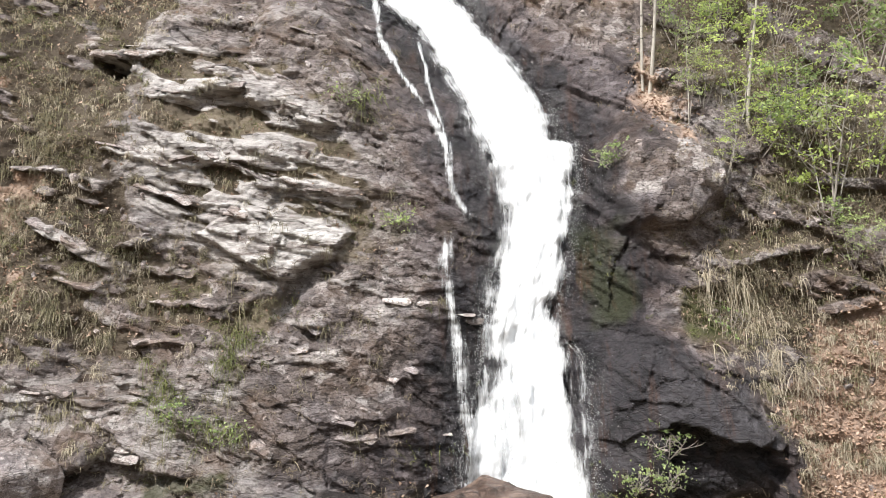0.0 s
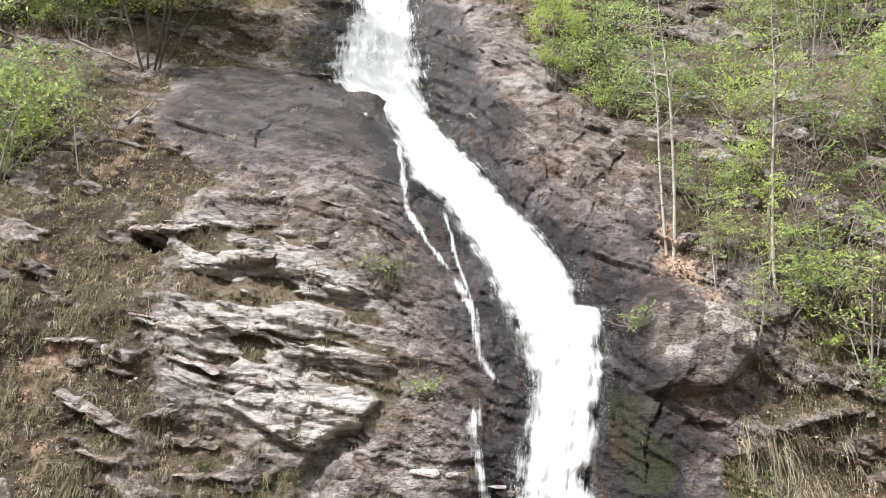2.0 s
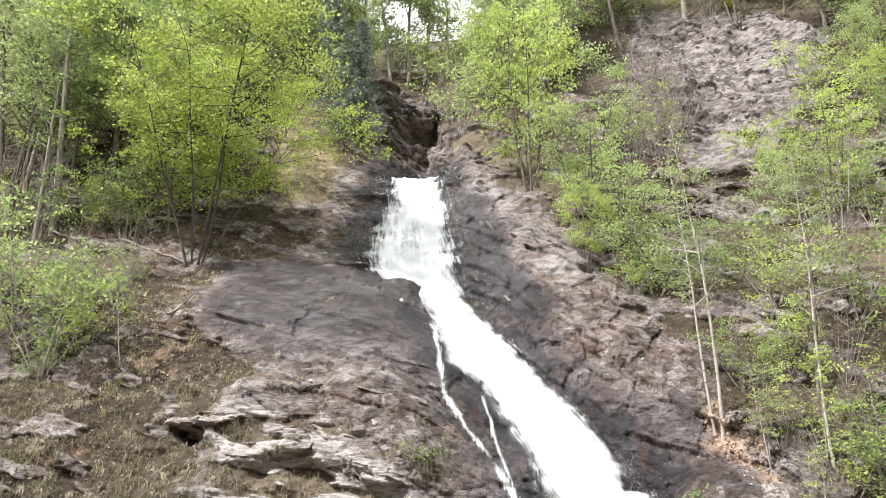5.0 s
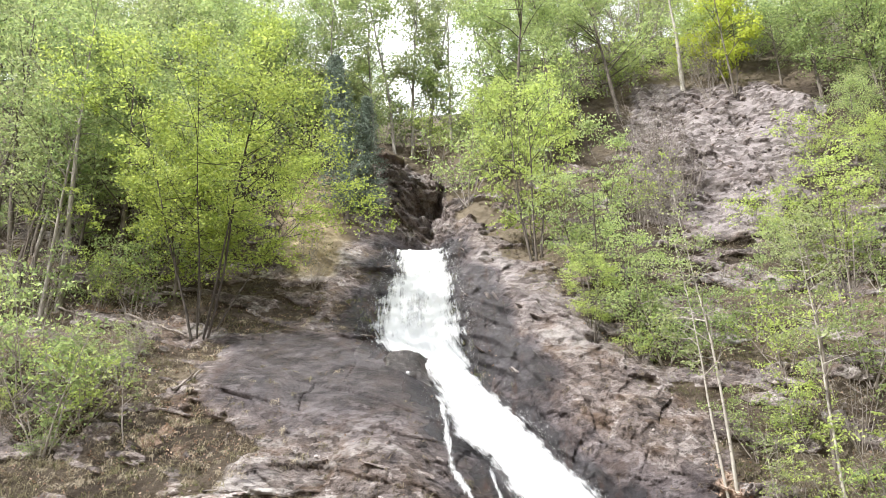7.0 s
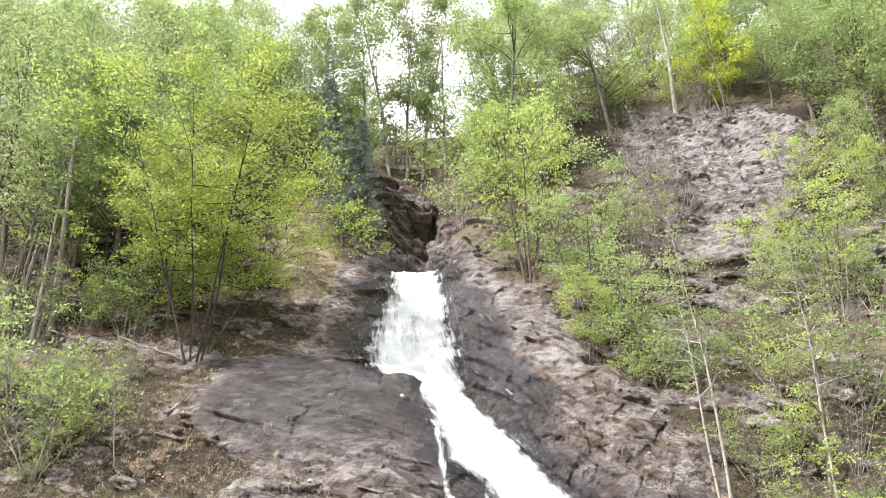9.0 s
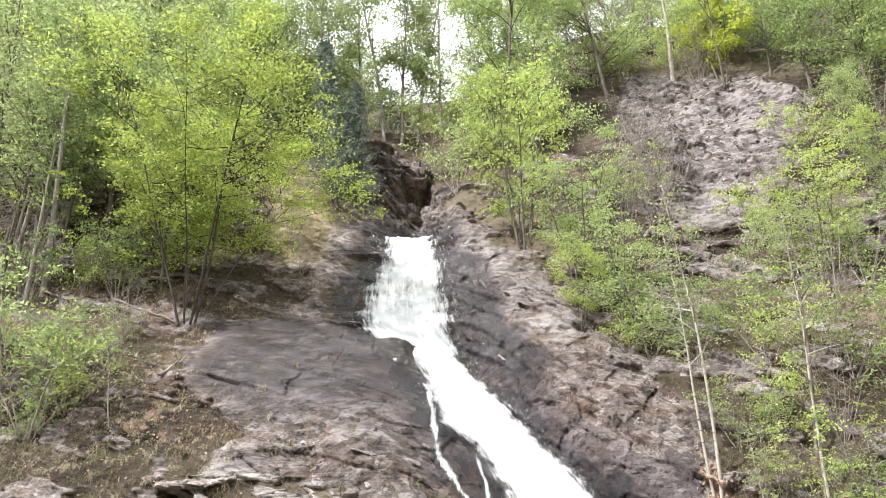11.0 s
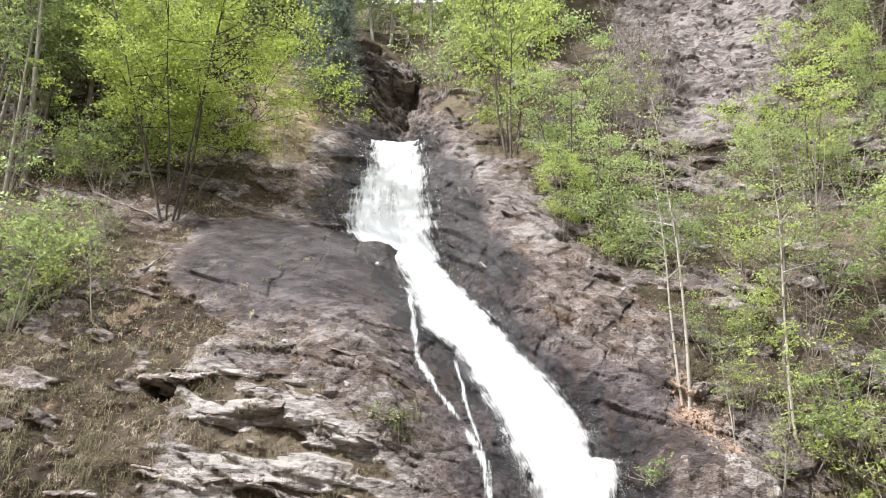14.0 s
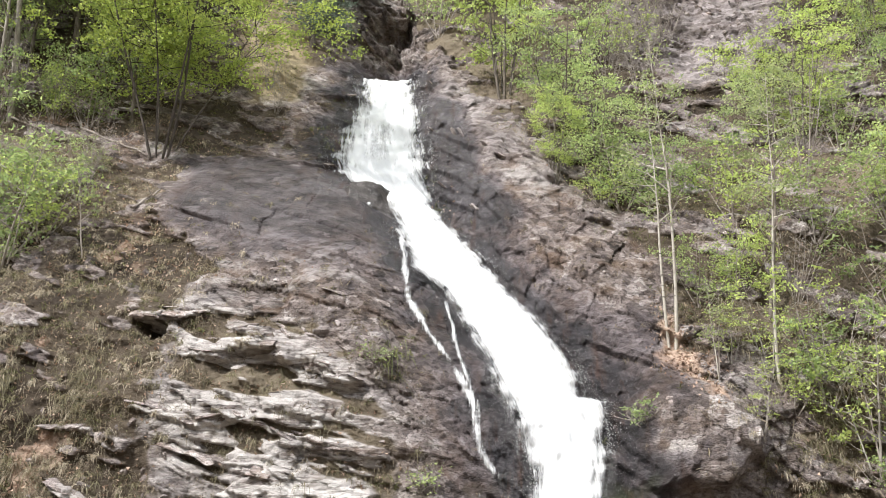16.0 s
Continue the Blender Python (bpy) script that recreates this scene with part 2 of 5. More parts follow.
def water_material(name, thin):
    """Falling white water: strands along the flow, torn at the edges."""
    n = Nodes(name)
    across, along, edge, _ = n.attribute("flow")
    flow = n.t.nodes.new("ShaderNodeCombineXYZ")
    n.put(flow.inputs[0], n.math("MULTIPLY", across, 7.0)), n.put(flow.inputs[1], n.math("MULTIPLY", along, 0.9))
    strands = n.noise(1.0, 6, 0.7, flow.outputs[0], 0.4)
    drops = n.noise(26.0, 5, 0.85)
    billow = n.noise(3.0, 5, 0.7)
    torn = n.math("ADD", n.math("MULTIPLY", strands, 0.45), n.math("ADD", n.math("MULTIPLY", drops, 0.35), n.math("MULTIPLY", billow, 0.20)))
    cover = n.grade(n.math("ADD", edge, n.math("MULTIPLY", n.math("SUBTRACT", torn, 0.5), thin)), 0.18, 0.76)
    foam = n.math("ADD", n.math("MULTIPLY", strands, 0.5), n.math("MULTIPLY", billow, 0.5))
    tone = n.ramp(foam, (0.32, (0.71, 0.735, 0.765)), (0.48, (0.86, 0.88, 0.90)))
    n.set(Base_Color=tone, Roughness=0.5, Normal=n.bump(foam, 0.6, 0.12))
    glow = n.t.nodes.new("ShaderNodeBsdfTranslucent")
    n.put(glow.inputs["Color"], (0.9, 0.93, 0.95))
    body = n.t.nodes.new("ShaderNodeMixShader")
    body.inputs[0].default_value = 0.3
    n.t.links.new(n.bsdf.outputs[0], body.inputs[1]), n.t.links.new(glow.outputs[0], body.inputs[2])
    clear = n.t.nodes.new("ShaderNodeBsdfTransparent")
    both = n.t.nodes.new("ShaderNodeMixShader")
    n.put(both.inputs[0], cover)
    n.t.links.new(clear.outputs[0], both.inputs[1]), n.t.links.new(body.outputs[0], both.inputs[2])
    n.t.links.new(both.outputs[0], n.out.inputs["Surface"])
    return n.mat


def plain_material(name, colour, rough=0.8):
    n = Nodes(name)
    vary = n.ramp(n.island(), (0.0, [c * 0.6 for c in colour]), (1.0, [min(1, c * 1.3) for c in colour]))
    n.set(Base_Color=vary, Roughness=rough)
    return n.mat


def ground_material():
    n = Nodes("forest_floor")
    earth = n.ramp(n.noise(3.0, 7, 0.75), (0.32, (0.05, 0.038, 0.025)), (0.5, (0.13, 0.10, 0.065)), (0.7, (0.24, 0.2, 0.13)))
    green = n.grade(n.noise(0.3, 4, 0.6), 0.42, 0.6)
    n.set(Base_Color=n.mix(n.math("MULTIPLY", green, 0.6), earth, (0.07, 0.09, 0.03)), Roughness=0.95, Normal=n.bump(n.noise(5, 5, 0.7), 0.6, 0.1))
    return n.mat


FACE = face_material()
GROUND = ground_material()
STONE = stone_material("pale_bedded_stone", 1.25)
STONE_DARK = stone_material("damp_dark_stone", 0.26, True)
STONE_BROWN = stone_material("brown_wet_stone", 0.42, True, (1.15, 0.9, 0.75))
RUBBLE_STONE = stone_material("grey_rubble", 1.6)
STONE_WHITE = stone_material("whitish_stone", 1.3)
LEAF = leaf_material("spring_leaf", (0.65, 0.75, 0.31), (0.31, 0.42, 0.18), 0.53)
LEAF_DEEP = leaf_material("young_green_leaf", (0.50, 0.60, 0.23), (0.24, 0.34, 0.15))
LEAF_PALE = leaf_material("budding_leaf", (0.56, 0.62, 0.28), (0.31, 0.38, 0.19))
LEAF_FRESH = leaf_material("vivid_spring_leaf", (0.72, 0.83, 0.26), (0.40, 0.51, 0.165), 0.54)
LEAF_VIVID = leaf_material("sunlit_spring_leaf", (0.72, 0.82, 0.21), (0.31, 0.41, 0.115), 0.56)
LEAF_YELLOW = leaf_material("yellow_spring_leaf", (0.70, 0.77, 0.12), (0.52, 0.60, 0.10))
NEEDLE = leaf_material("spruce_needle", (0.31, 0.38, 0.31), (0.15, 0.20, 0.16), 0.3, 0.6)
BARK = bark_material("grey_brown_bark", (0.06, 0.048, 0.038), (0.19, 0.165, 0.14))
BARK_DARK = bark_material("dark_bark", (0.035, 0.028, 0.023), (0.115, 0.098, 0.085))
BARK_GREY = bark_material("grey_smooth_bark", (0.17, 0.15, 0.13), (0.38, 0.355, 0.32))
BARK_PALE = bark_material("pale_birch_bark", (0.27, 0.245, 0.21), (0.54, 0.51, 0.455), True)
TWIG = bark_material("bare_twigs", (0.19, 0.16, 0.14), (0.40, 0.36, 0.33))
STRAW_PALE = leaf_material("bleached_grass", (0.68, 0.61, 0.48), (0.38, 0.32, 0.23), 0.35, 0.7)
OLIVE = leaf_material("olive_grass", (0.37, 0.335, 0.20), (0.14, 0.125, 0.075), 0.35, 0.7)
STRAW = leaf_material("dry_grass", (0.43, 0.36, 0.25), (0.16, 0.13, 0.088), 0.3, 0.7)
BLADE = leaf_material("green_grass", (0.25, 0.27, 0.08), (0.09, 0.105, 0.035), 0.3, 0.6)
DEAD = leaf_material("fallen_leaves", (0.66, 0.49, 0.38), (0.30, 0.19, 0.13), 0.2, 0.8)
WATER = water_material("white_water", 1.5)
WATER_THIN = water_material("torn_white_water", 3.0)
DROPLET = plain_material("water_drops", (0.85, 0.88, 0.9), 0.2)


# ---- the plan of the hillside: outlines in x and height, metres ----
FALL_MIDDLE = [(-0.34, 1.56), (1.46, 1.57), (3.25, 1.58), (5.05, 1.92), (6.84, 1.9), (8.64, 1.21), (10.43, 0.22), (12.23, -0.96), (14.02, -1.87), (15.82, -2.67), (17.61, -2.91), (19.41, -3.04), (21.2, -3.26), (23.0, -3.4)]
FALL_LEFT = [(0.41, -0.34), (0.42, 0.48), (0.46, 1.41), (0.74, 2.25), (0.92, 3.13), (1.01, 4.29), (1.34, 5.14), (1.43, 5.89), (0.97, 6.9), (1.0, 6.93), (0.56, 8.14), (-0.07, 9.43), (-0.64, 10.55), (-1.53, 11.18), (-1.98, 12.62), (-2.09, 13.32), (-2.52, 13.85), (-4.25, 15.2), (-4.7, 16.5), (-4.36, 19.82), (-4.53, 23.3)]
FALL_RIGHT = [(2.7, -0.29), (2.67, 1.32), (2.64, 2.55), (2.5, 3.02), (2.23, 3.26), (2.24, 3.82), (2.51, 4.89), (2.74, 5.88), (2.8, 6.78), (2.82, 7.33), (2.46, 7.46), (2.27, 8.37), (1.55, 9.54), (0.86, 10.69), (0.31, 11.73), (-0.83, 13.28), (-1.21, 14.63), (-1.28, 16.02), (-1.29, 16.42), (-1.72, 19.35), (-2.28, 22.13)]
BULGE_RIGHT = [(3.75, 7.95), (5.16, 7.5), (5.7, 6.73), (5.5, 6.14), (4.8, 5.52), (3.67, 5.48), (3.35, 6.71)]
OVERHANG = [(2.66, 3.21), (4.53, 3.31), (5.71, 2.5), (6.25, 1.36), (6.39, 0.46), (2.63, 0.1)]
CLEFT = [(-6.11, 30.17), (-4.71, 29.64), (-2.68, 27.85), (-1.79, 23.9), (-2.04, 22.56), (-4.59, 23.25), (-5.15, 24.97), (-4.82, 27.05)]
SLAB = [(-8.93, 15.92), (-6.79, 16.1), (-4.16, 15.55), (-2.36, 14.33), (-1.66, 11.12), (-2.09, 9.97), (-4.36, 10.64), (-6.13, 10.88), (-8.5, 12.89)]
PALE_STRATA = [(-7.89, 9.98), (-5.93, 9.98), (-3.34, 8.94), (-2.29, 8.24), (-1.7, 6.19), (-1.66, 5.13), (-2.96, 4.11), (-3.9, 4.44), (-5.12, 5.24), (-6.34, 6.06), (-7.13, 6.9), (-6.41, 7.89), (-7.62, 9.05)]
PALE_FOOT = [(-8.59, 2.66), (-6.05, 2.83), (-4.68, 2.64), (-3.33, 2.25), (-3.81, 1.67), (-5.05, 1.36), (-6.43, 1.82), (-8.48, 1.63)]
# wet rock beside the fall; also paints the shaded recess under the overhang dark
WET_SHADED_RIGHT = [(0.84, 11.59), (1.64, 9.95), (2.85, 8.84), (3.82, 7.67), (3.33, 6.34), (3.48, 5.25), (4.7, 4.56), (4.27, 3.39), (5.72, 2.5), (6.33, 0.43), (2.36, -0.02), (2.12, 4.29), (2.63, 6.8), (1.36, 9.99)]
WET_LEFT = [(-2.05, 11.27), (-1.27, 11.66), (-0.06, 9.49), (1.12, 7.36), (1.44, 5.51), (0.91, 4.29), (0.76, 2.03), (0.17, 0.01), (-2.31, 0.27), (-1.95, 1.63), (-0.49, 2.78), (-0.16, 4.55), (-1.0, 6.32), (-1.06, 8.04)]
WET_TOP = [(-6.99, 15.65), (-4.7, 16.44), (-2.29, 14.22), (-1.77, 22.09), (0.43, 18.53), (1.75, 13.36), (1.27, 9.75), (-1.91, 9.61), (-4.06, 10.41), (-8.09, 13.28)]
LITTER = [(6.5, 2.33), (7.7, 3.68), (8.94, 3.92), (8.28, 0.14), (6.62, 0.17), (6.42, 1.68)]
LITTER_PATH = [(4.2, 9.63), (5.19, 8.44), (5.09, 7.07), (4.13, 8.07)]
MOSS_A = [(2.78, 5.63), (3.49, 5.48), (3.56, 4.55), (4.16, 3.68), (3.46, 3.26), (2.84, 3.62)]
MOSS_B = [(4.83, 4.34), (5.57, 4.18), (5.36, 3.37), (4.57, 3.4)]
MOSS_C = [(-5.65, 0.96), (-3.74, 0.9), (-3.61, 0.42), (-5.56, 0.41)]
OCHRE = [(-9.69, 27.68), (-7.39, 27.25), (-6.62, 23.53), (-6.51, 20.12), (-7.91, 19.69), (-9.14, 23.53)]
SCREE = [(8.27, 35.48), (11.11, 33.42), (14.07, 32.12), (15.56, 29.11), (13.89, 26.03), (11.65, 22.02), (9.38, 20.31), (8.03, 21.26), (5.88, 22.73), (6.42, 28.0)]
ROCK_TOP = [(-5.93, 29.67), (-2.68, 27.85), (-1.79, 24.33), (0.32, 20.37), (2.11, 15.99), (3.53, 13.42), (5.08, 10.8), (4.72, 8.95), (1.27, 9.75), (0.03, 12.09), (-1.25, 15.78), (-2.27, 21.96), (-4.59, 23.25), (-5.85, 18.66), (-6.61, 15.61), (-6.4, 21.91), (-5.31, 24.01)]
ROCK_FACE = [(-8.15, 9.98), (-4.91, 10.95), (1.75, 12.58), (4.56, 10.18), (4.42, 8.24), (5.99, 7.14), (5.99, 5.47), (4.8, 4.56), (4.47, 3.4), (5.87, 2.48), (6.45, 0.42), (-8.4, 0.27), (-8.71, 2.76), (-6.62, 2.82), (-3.35, 3.47), (-3.19, 4.11), (-5.53, 4.55), (-7.23, 6.78), (-6.72, 8.17)]
PLATE = [(-5.01, 5.34), (-3.9, 5.85), (-2.96, 5.65), (-1.81, 5.34), (-2.19, 4.78), (-3.15, 4.27), (-3.71, 4.67)]
WET_BOSS = [(-4.11, 15.33), (-3.11, 15.38), (-2.24, 14.37), (-2.19, 13.18), (-2.96, 13.49), (-3.78, 14.17)]
HOLLOW = [(-3.2, 4.2), (-2.16, 4.76), (-2.09, 4.61), (-2.78, 4.06), (-2.91, 3.52), (-2.24, 3.26), (-2.95, 3.28), (-3.3, 3.58)]
HOLLOW_LOW = [(4.11, 1.77), (5.88, 1.55), (6.06, 0.78), (6.01, 0.07), (4.06, -0.01)]
HOLLOW_LEFT = [(-7.2, 0.81), (-6.11, 1.19), (-5.66, 1.06), (-4.67, 0.79), (-5.48, 0.6), (-7.05, 0.58)]
DOME = [(-4.35, 10.07), (-3.94, 10.7), (-3.11, 10.75), (-2.3, 10.12), (-1.7, 8.88), (-1.39, 7.93), (-1.92, 7.65), (-3.05, 9.06), (-4.18, 9.5)]
HOLE = [(-7.67, 9.23), (-6.98, 9.24), (-6.92, 8.81), (-7.38, 8.89)]
UNDERCUT = [(-5.74, 8.12), (-4.48, 8.34), (-3.46, 7.94), (-2.34, 7.52), (-2.37, 7.31), (-3.41, 7.51), (-4.63, 7.81), (-5.47, 7.8)]
CAVE = [(-4.26, 26.61), (-2.79, 26.72), (-2.41, 24.83), (-3.35, 24.96), (-4.15, 25.34)]
CAVE_TOP = [(-5.94, 29.77), (-4.72, 29.83), (-4.37, 29.09), (-4.91, 28.49), (-5.7, 28.65)]
DAMP = [(0.24, 14.4), (1.2, 13.45), (2.18, 10.96), (3.99, 9.31), (4.8, 7.46), (3.68, 7.07), (2.43, 8.63), (1.12, 10.12)]
RUBBLE = [(-1.66, 22.8), (0.01, 21.36), (0.61, 19.4), (1.94, 17.91), (2.62, 15.52), (3.45, 14.11), (2.3, 14.4), (0.67, 16.26), (-0.67, 18.91)]
PALE_BOULDER = [(1.28, 15.9), (2.12, 16.05), (2.74, 14.84), (1.9, 14.47)]
SCARP = [(-1.63, 21.12), (-0.16, 19.59), (0.58, 15.07), (1.75, 13.36), (0.98, 12.2), (-0.24, 12.98), (-1.05, 15.69)]
LEDGES = [
    (-7.65, 9.17, -6.26, 9.27, 0.63, 0.4),
    (-6.43, 8.23, -5.54, 8.16, 0.55, 0.55),
    (-5.58, 8.35, -4.37, 8.4, 0.78, 0.67),
    (-4.41, 8.25, -2.36, 7.49, 0.83, 0.89),
    (-7.03, 7.05, -5.57, 6.63, 0.38, 0.19),
    (-5.57, 6.66, -4.78, 6.81, 0.32, 0.21),
    (-4.9, 6.83, -3.74, 6.4, 0.43, 0.21),
    (-3.74, 6.3, -1.81, 6.0, 0.48, 0.3),
    (-6.24, 6.24, -4.0, 5.59, 0.42, 0.17),
    (-6.5, 4.99, -5.84, 5.15, 0.36, 0.21),
    (-5.9, 4.5, -5.12, 4.42, 0.36, 0.31),
    (-8.75, 6.62, -7.76, 6.55, 0.32, 0.21),
    (-8.29, 5.47, -6.61, 4.58, 0.42, 0.42),
    (-7.6, 4.34, -6.87, 4.17, 0.3, 0.25),
]
LEDGES_LOW = [
    (-1.35, 2.53, -0.43, 2.44, 0.35, 0.35),
    (-2.54, 4.45, -1.4, 4.11, 0.41, 0.31),
    (-3.02, 3.58, -2.18, 3.19, 0.45, 0.3),
    (-8.24, 2.19, -6.49, 2.09, 0.34, 0.39),
    (-6.4, 2.21, -4.78, 1.91, 0.39, 0.39),
    (-4.74, 1.56, -3.25, 1.13, 0.33, 0.28),
    (-3.72, 2.85, -2.0, 2.83, 0.29, 0.29),
    (-7.12, 0.95, -5.78, 1.1, 0.47, 0.24),
    (-3.0, 2.05, -1.53, 1.6, 0.29, 0.29),
    (-1.94, 1.33, 0.07, 1.25, 0.29, 0.33),
    (-0.94, 3.66, 0.9, 3.48, 0.26, 0.41),
    (-5.99, 3.14, -4.2, 3.13, 0.3, 0.25),
    (-5.77, 3.89, -4.28, 3.84, 0.25, 0.2),
]
LEDGES_RIGHT = [
    (3.62, 5.43, 4.83, 5.48, 0.58, 0.95),
    (4.83, 5.48, 5.67, 6.09, 0.46, 0.82),
    (4.48, 3.31, 5.68, 2.41, 0.34, 0.29),
    (3.41, 2.24, 4.19, 2.24, 0.38, 0.28),
    (4.17, 1.92, 6.26, 1.35, 0.55, 0.46),
    (2.76, 1.4, 4.16, 1.87, 0.44, 0.39),
    (7.7, 6.3, 8.98, 6.17, 0.32, 0.43),
    (5.78, 4.67, 7.49, 5.01, 0.25, 0.3),
    (7.4, 3.68, 8.34, 3.91, 0.35, 0.4),
    (2.52, 3.61, 4.24, 3.3, 0.32, 0.42),
]
LEDGES_TOP = [
    (-5.57, 15.66, -4.17, 15.55, 0.53, 0.6),
    (-4.11, 15.33, -2.27, 14.36, 0.76, 0.76),
    (-5.44, 10.34, -2.84, 9.46, 0.36, 0.36),
    (-2.32, 9.48, -1.12, 8.76, 0.41, 0.59),
    (-7.49, 9.05, -6.76, 8.9, 0.46, 0.34),
    (-5.7, 28.65, -4.16, 29.21, 0.96, 0.48),
    (-4.83, 27.28, -2.68, 27.14, 1.12, 0.56),
    (-4.52, 26.11, -2.82, 26.56, 0.96, 0.8),
    (-5.7, 20.24, -4.28, 20.55, 0.48, 0.48),
    (-2.01, 21.55, -0.15, 19.82, 0.56, 0.48),
    (-1.48, 18.24, 0.12, 16.43, 0.56, 0.64),
    (-1.07, 14.66, 0.44, 13.18, 0.54, 0.61),
    (0.49, 16.28, 2.6, 14.56, 0.47, 0.47),
    (8.96, 26.56, 9.92, 26.34, 0.8, 0.48),
    (10.8, 31.01, 12.32, 29.84, 0.64, 0.48),
    (13.87, 31.53, 15.23, 28.21, 0.64, 0.48),
]
RIVULET_A = [(-2.08, 13.17), (-1.75, 11.6), (-1.52, 10.12), (-1.01, 9.12), (-0.23, 7.92), (0.08, 7.25), (0.2, 6.23), (0.58, 5.6)]
RIVULET_B = [(0.14, 5.43), (0.02, 4.78), (0.19, 3.85), (0.32, 2.94), (0.41, 2.06), (0.61, 1.08)]
RIVULET_C = [(-0.71, 10.53), (-0.44, 9.43), (-0.25, 8.43), (0.01, 7.7), (0.11, 7.25)]
RIVULET_D = [(-4.0, 15.94), (-3.5, 14.92), (-3.04, 13.98), (-2.79, 13.36)]
PLANTS = [(3.92, 0.9), (4.0, 1.47), (3.42, 0.84), (5.56, 3.53), (-2.04, 8.19), (3.5, 6.82), (-0.99, 5.54), (-4.77, 1.86), (-3.9, 1.57), (7.72, 5.71)]
HANGING = [(5.24, 4.67), (5.45, 4.56), (5.62, 4.12), (5.81, 3.69), (6.12, 3.36), (5.64, 3.26), (6.14, 2.84), (6.44, 2.63), (6.07, 3.9), (6.59, 2.23), (6.99, 2.63)]
LOGS = [(-12.86, 17.12, -10.28, 15.87), (-15.23, 17.52, -13.92, 16.88), (-9.38, 13.06, -8.94, 13.9)]
HAZEL_TREES = [
    (-9.94, 15.93, 12.2, 0.0),
]
SAPLING_TREES = [
    (-9.84, 11.17, 2.9, -0.5),
    (5.18, 7.59, 2.3, 0.2),
    (7.85, 5.71, 3.0, -0.3),
]
SPARSE_TREES = [
    (-18.15, 19.31, 14.7, -1.9),
    (-15.33, 17.52, 14.3, -0.9),
    (6.82, 9.23, 6.8, 0.6),
]
BROAD_TREES = [
    (-14.6, 19.57, 12.4, -1.5),
    (-19.81, 23.79, 11.9, -2.6),
    (-18.42, 25.22, 12.6, -2.3),
    (-16.05, 26.42, 11.6, -1.6),
    (-12.42, 26.77, 10.6, -0.4),
    (-10.76, 29.12, 9.3, -0.3),
    (-15.06, 29.41, 10.2, -1.2),
    (-18.6, 29.01, 10.4, -2.6),
    (1.03, 27.9, 12.4, 0.7),
    (15.88, 29.91, 7.5, 1.4),
    (14.91, 32.14, 6.1, 1.2),
    (17.58, 28.52, 7.4, 2.3),
    (14.73, 23.92, 4.6, 1.6),
    (15.9, 40.25, 9.3, 2.4),
    (11.37, 45.29, 12.6, 1.9),
    (19.06, 34.85, 8.5, 2.5),
    (-25.18, 34.79, 10.3, -2.3),
]
BUSH_TREES = [
    (-11.87, 10.98, 3.9, -0.7),
    (-11.41, 11.9, 2.6, -0.2),
    (-13.85, 12.88, 4.3, -1.1),
    (-12.86, 17.3, 3.4, -0.6),
    (-2.7, 29.79, 3.8, 0.1),
    (-5.7, 31.1, 2.6, 0.0),
    (-4.5, 31.5, 3.0, 0.1),
    (-3.3, 31.2, 2.4, 0.0),
    (-2.2, 31.7, 3.2, 0.2),
    (-1.0, 31.1, 2.8, 0.1),
    (-5.1, 32.8, 3.5, 0.0),
    (-3.7, 33.0, 3.2, 0.1),
    (-2.6, 33.2, 3.6, 0.0),
    (-0.7, 32.8, 3.4, 0.1),
    (-1.23, 25.19, 4.9, 0.1),
    (4.47, 13.34, 2.9, 0.7),
    (3.84, 13.4, 1.4, 0.1),
    (11.38, 15.53, 3.2, 1.1),
    (7.16, 14.02, 2.6, 0.6),
    (7.16, 12.41, 2.6, 0.7),
    (8.83, 11.69, 2.5, 0.8),
    (5.5, 12.82, 2.4, 0.3),
    (6.29, 9.86, 2.2, 0.6),
    (5.49, 9.65, 1.9, 0.5),
    (7.33, 7.09, 2.5, 0.5),
    (6.61, 6.98, 1.4, 0.4),
    (8.08, 4.67, 1.2, 0.0),
]
SPRUCE_TREES = [
    (-6.57, 23.98, 10.0, -1.1),
    (-5.78, 24.21, 7.2, -0.1),
    (-26.22, 59.08, 8.1, -1.1),
    (-15.89, 46.7, 6.9, -0.4),
]
SLIM_TREES = [
    (-6.03, 30.78, 13.6, -0.6),
    (-5.01, 30.38, 16.2, 0.0),
    (-4.13, 30.7, 14.8, 0.4),
    (-3.37, 30.76, 17.5, 0.7),
    (-2.07, 30.84, 13.8, 0.8),
    (-8.03, 30.69, 12.1, -0.2),
    (-9.63, 30.72, 11.6, -0.3),
]
MULTI_TREES = [
    (1.39, 20.0, 8.8, 0.5),
    (2.59, 27.23, 7.5, 0.7),
    (0.14, 26.34, 6.2, 0.1),
    (3.03, 15.97, 7.1, 0.7),
    (2.6, 14.56, 3.3, 0.4),
    (3.81, 13.92, 4.5, 0.7),
    (10.57, 15.97, 5.2, 0.9),
    (9.38, 16.29, 3.4, 0.7),
]
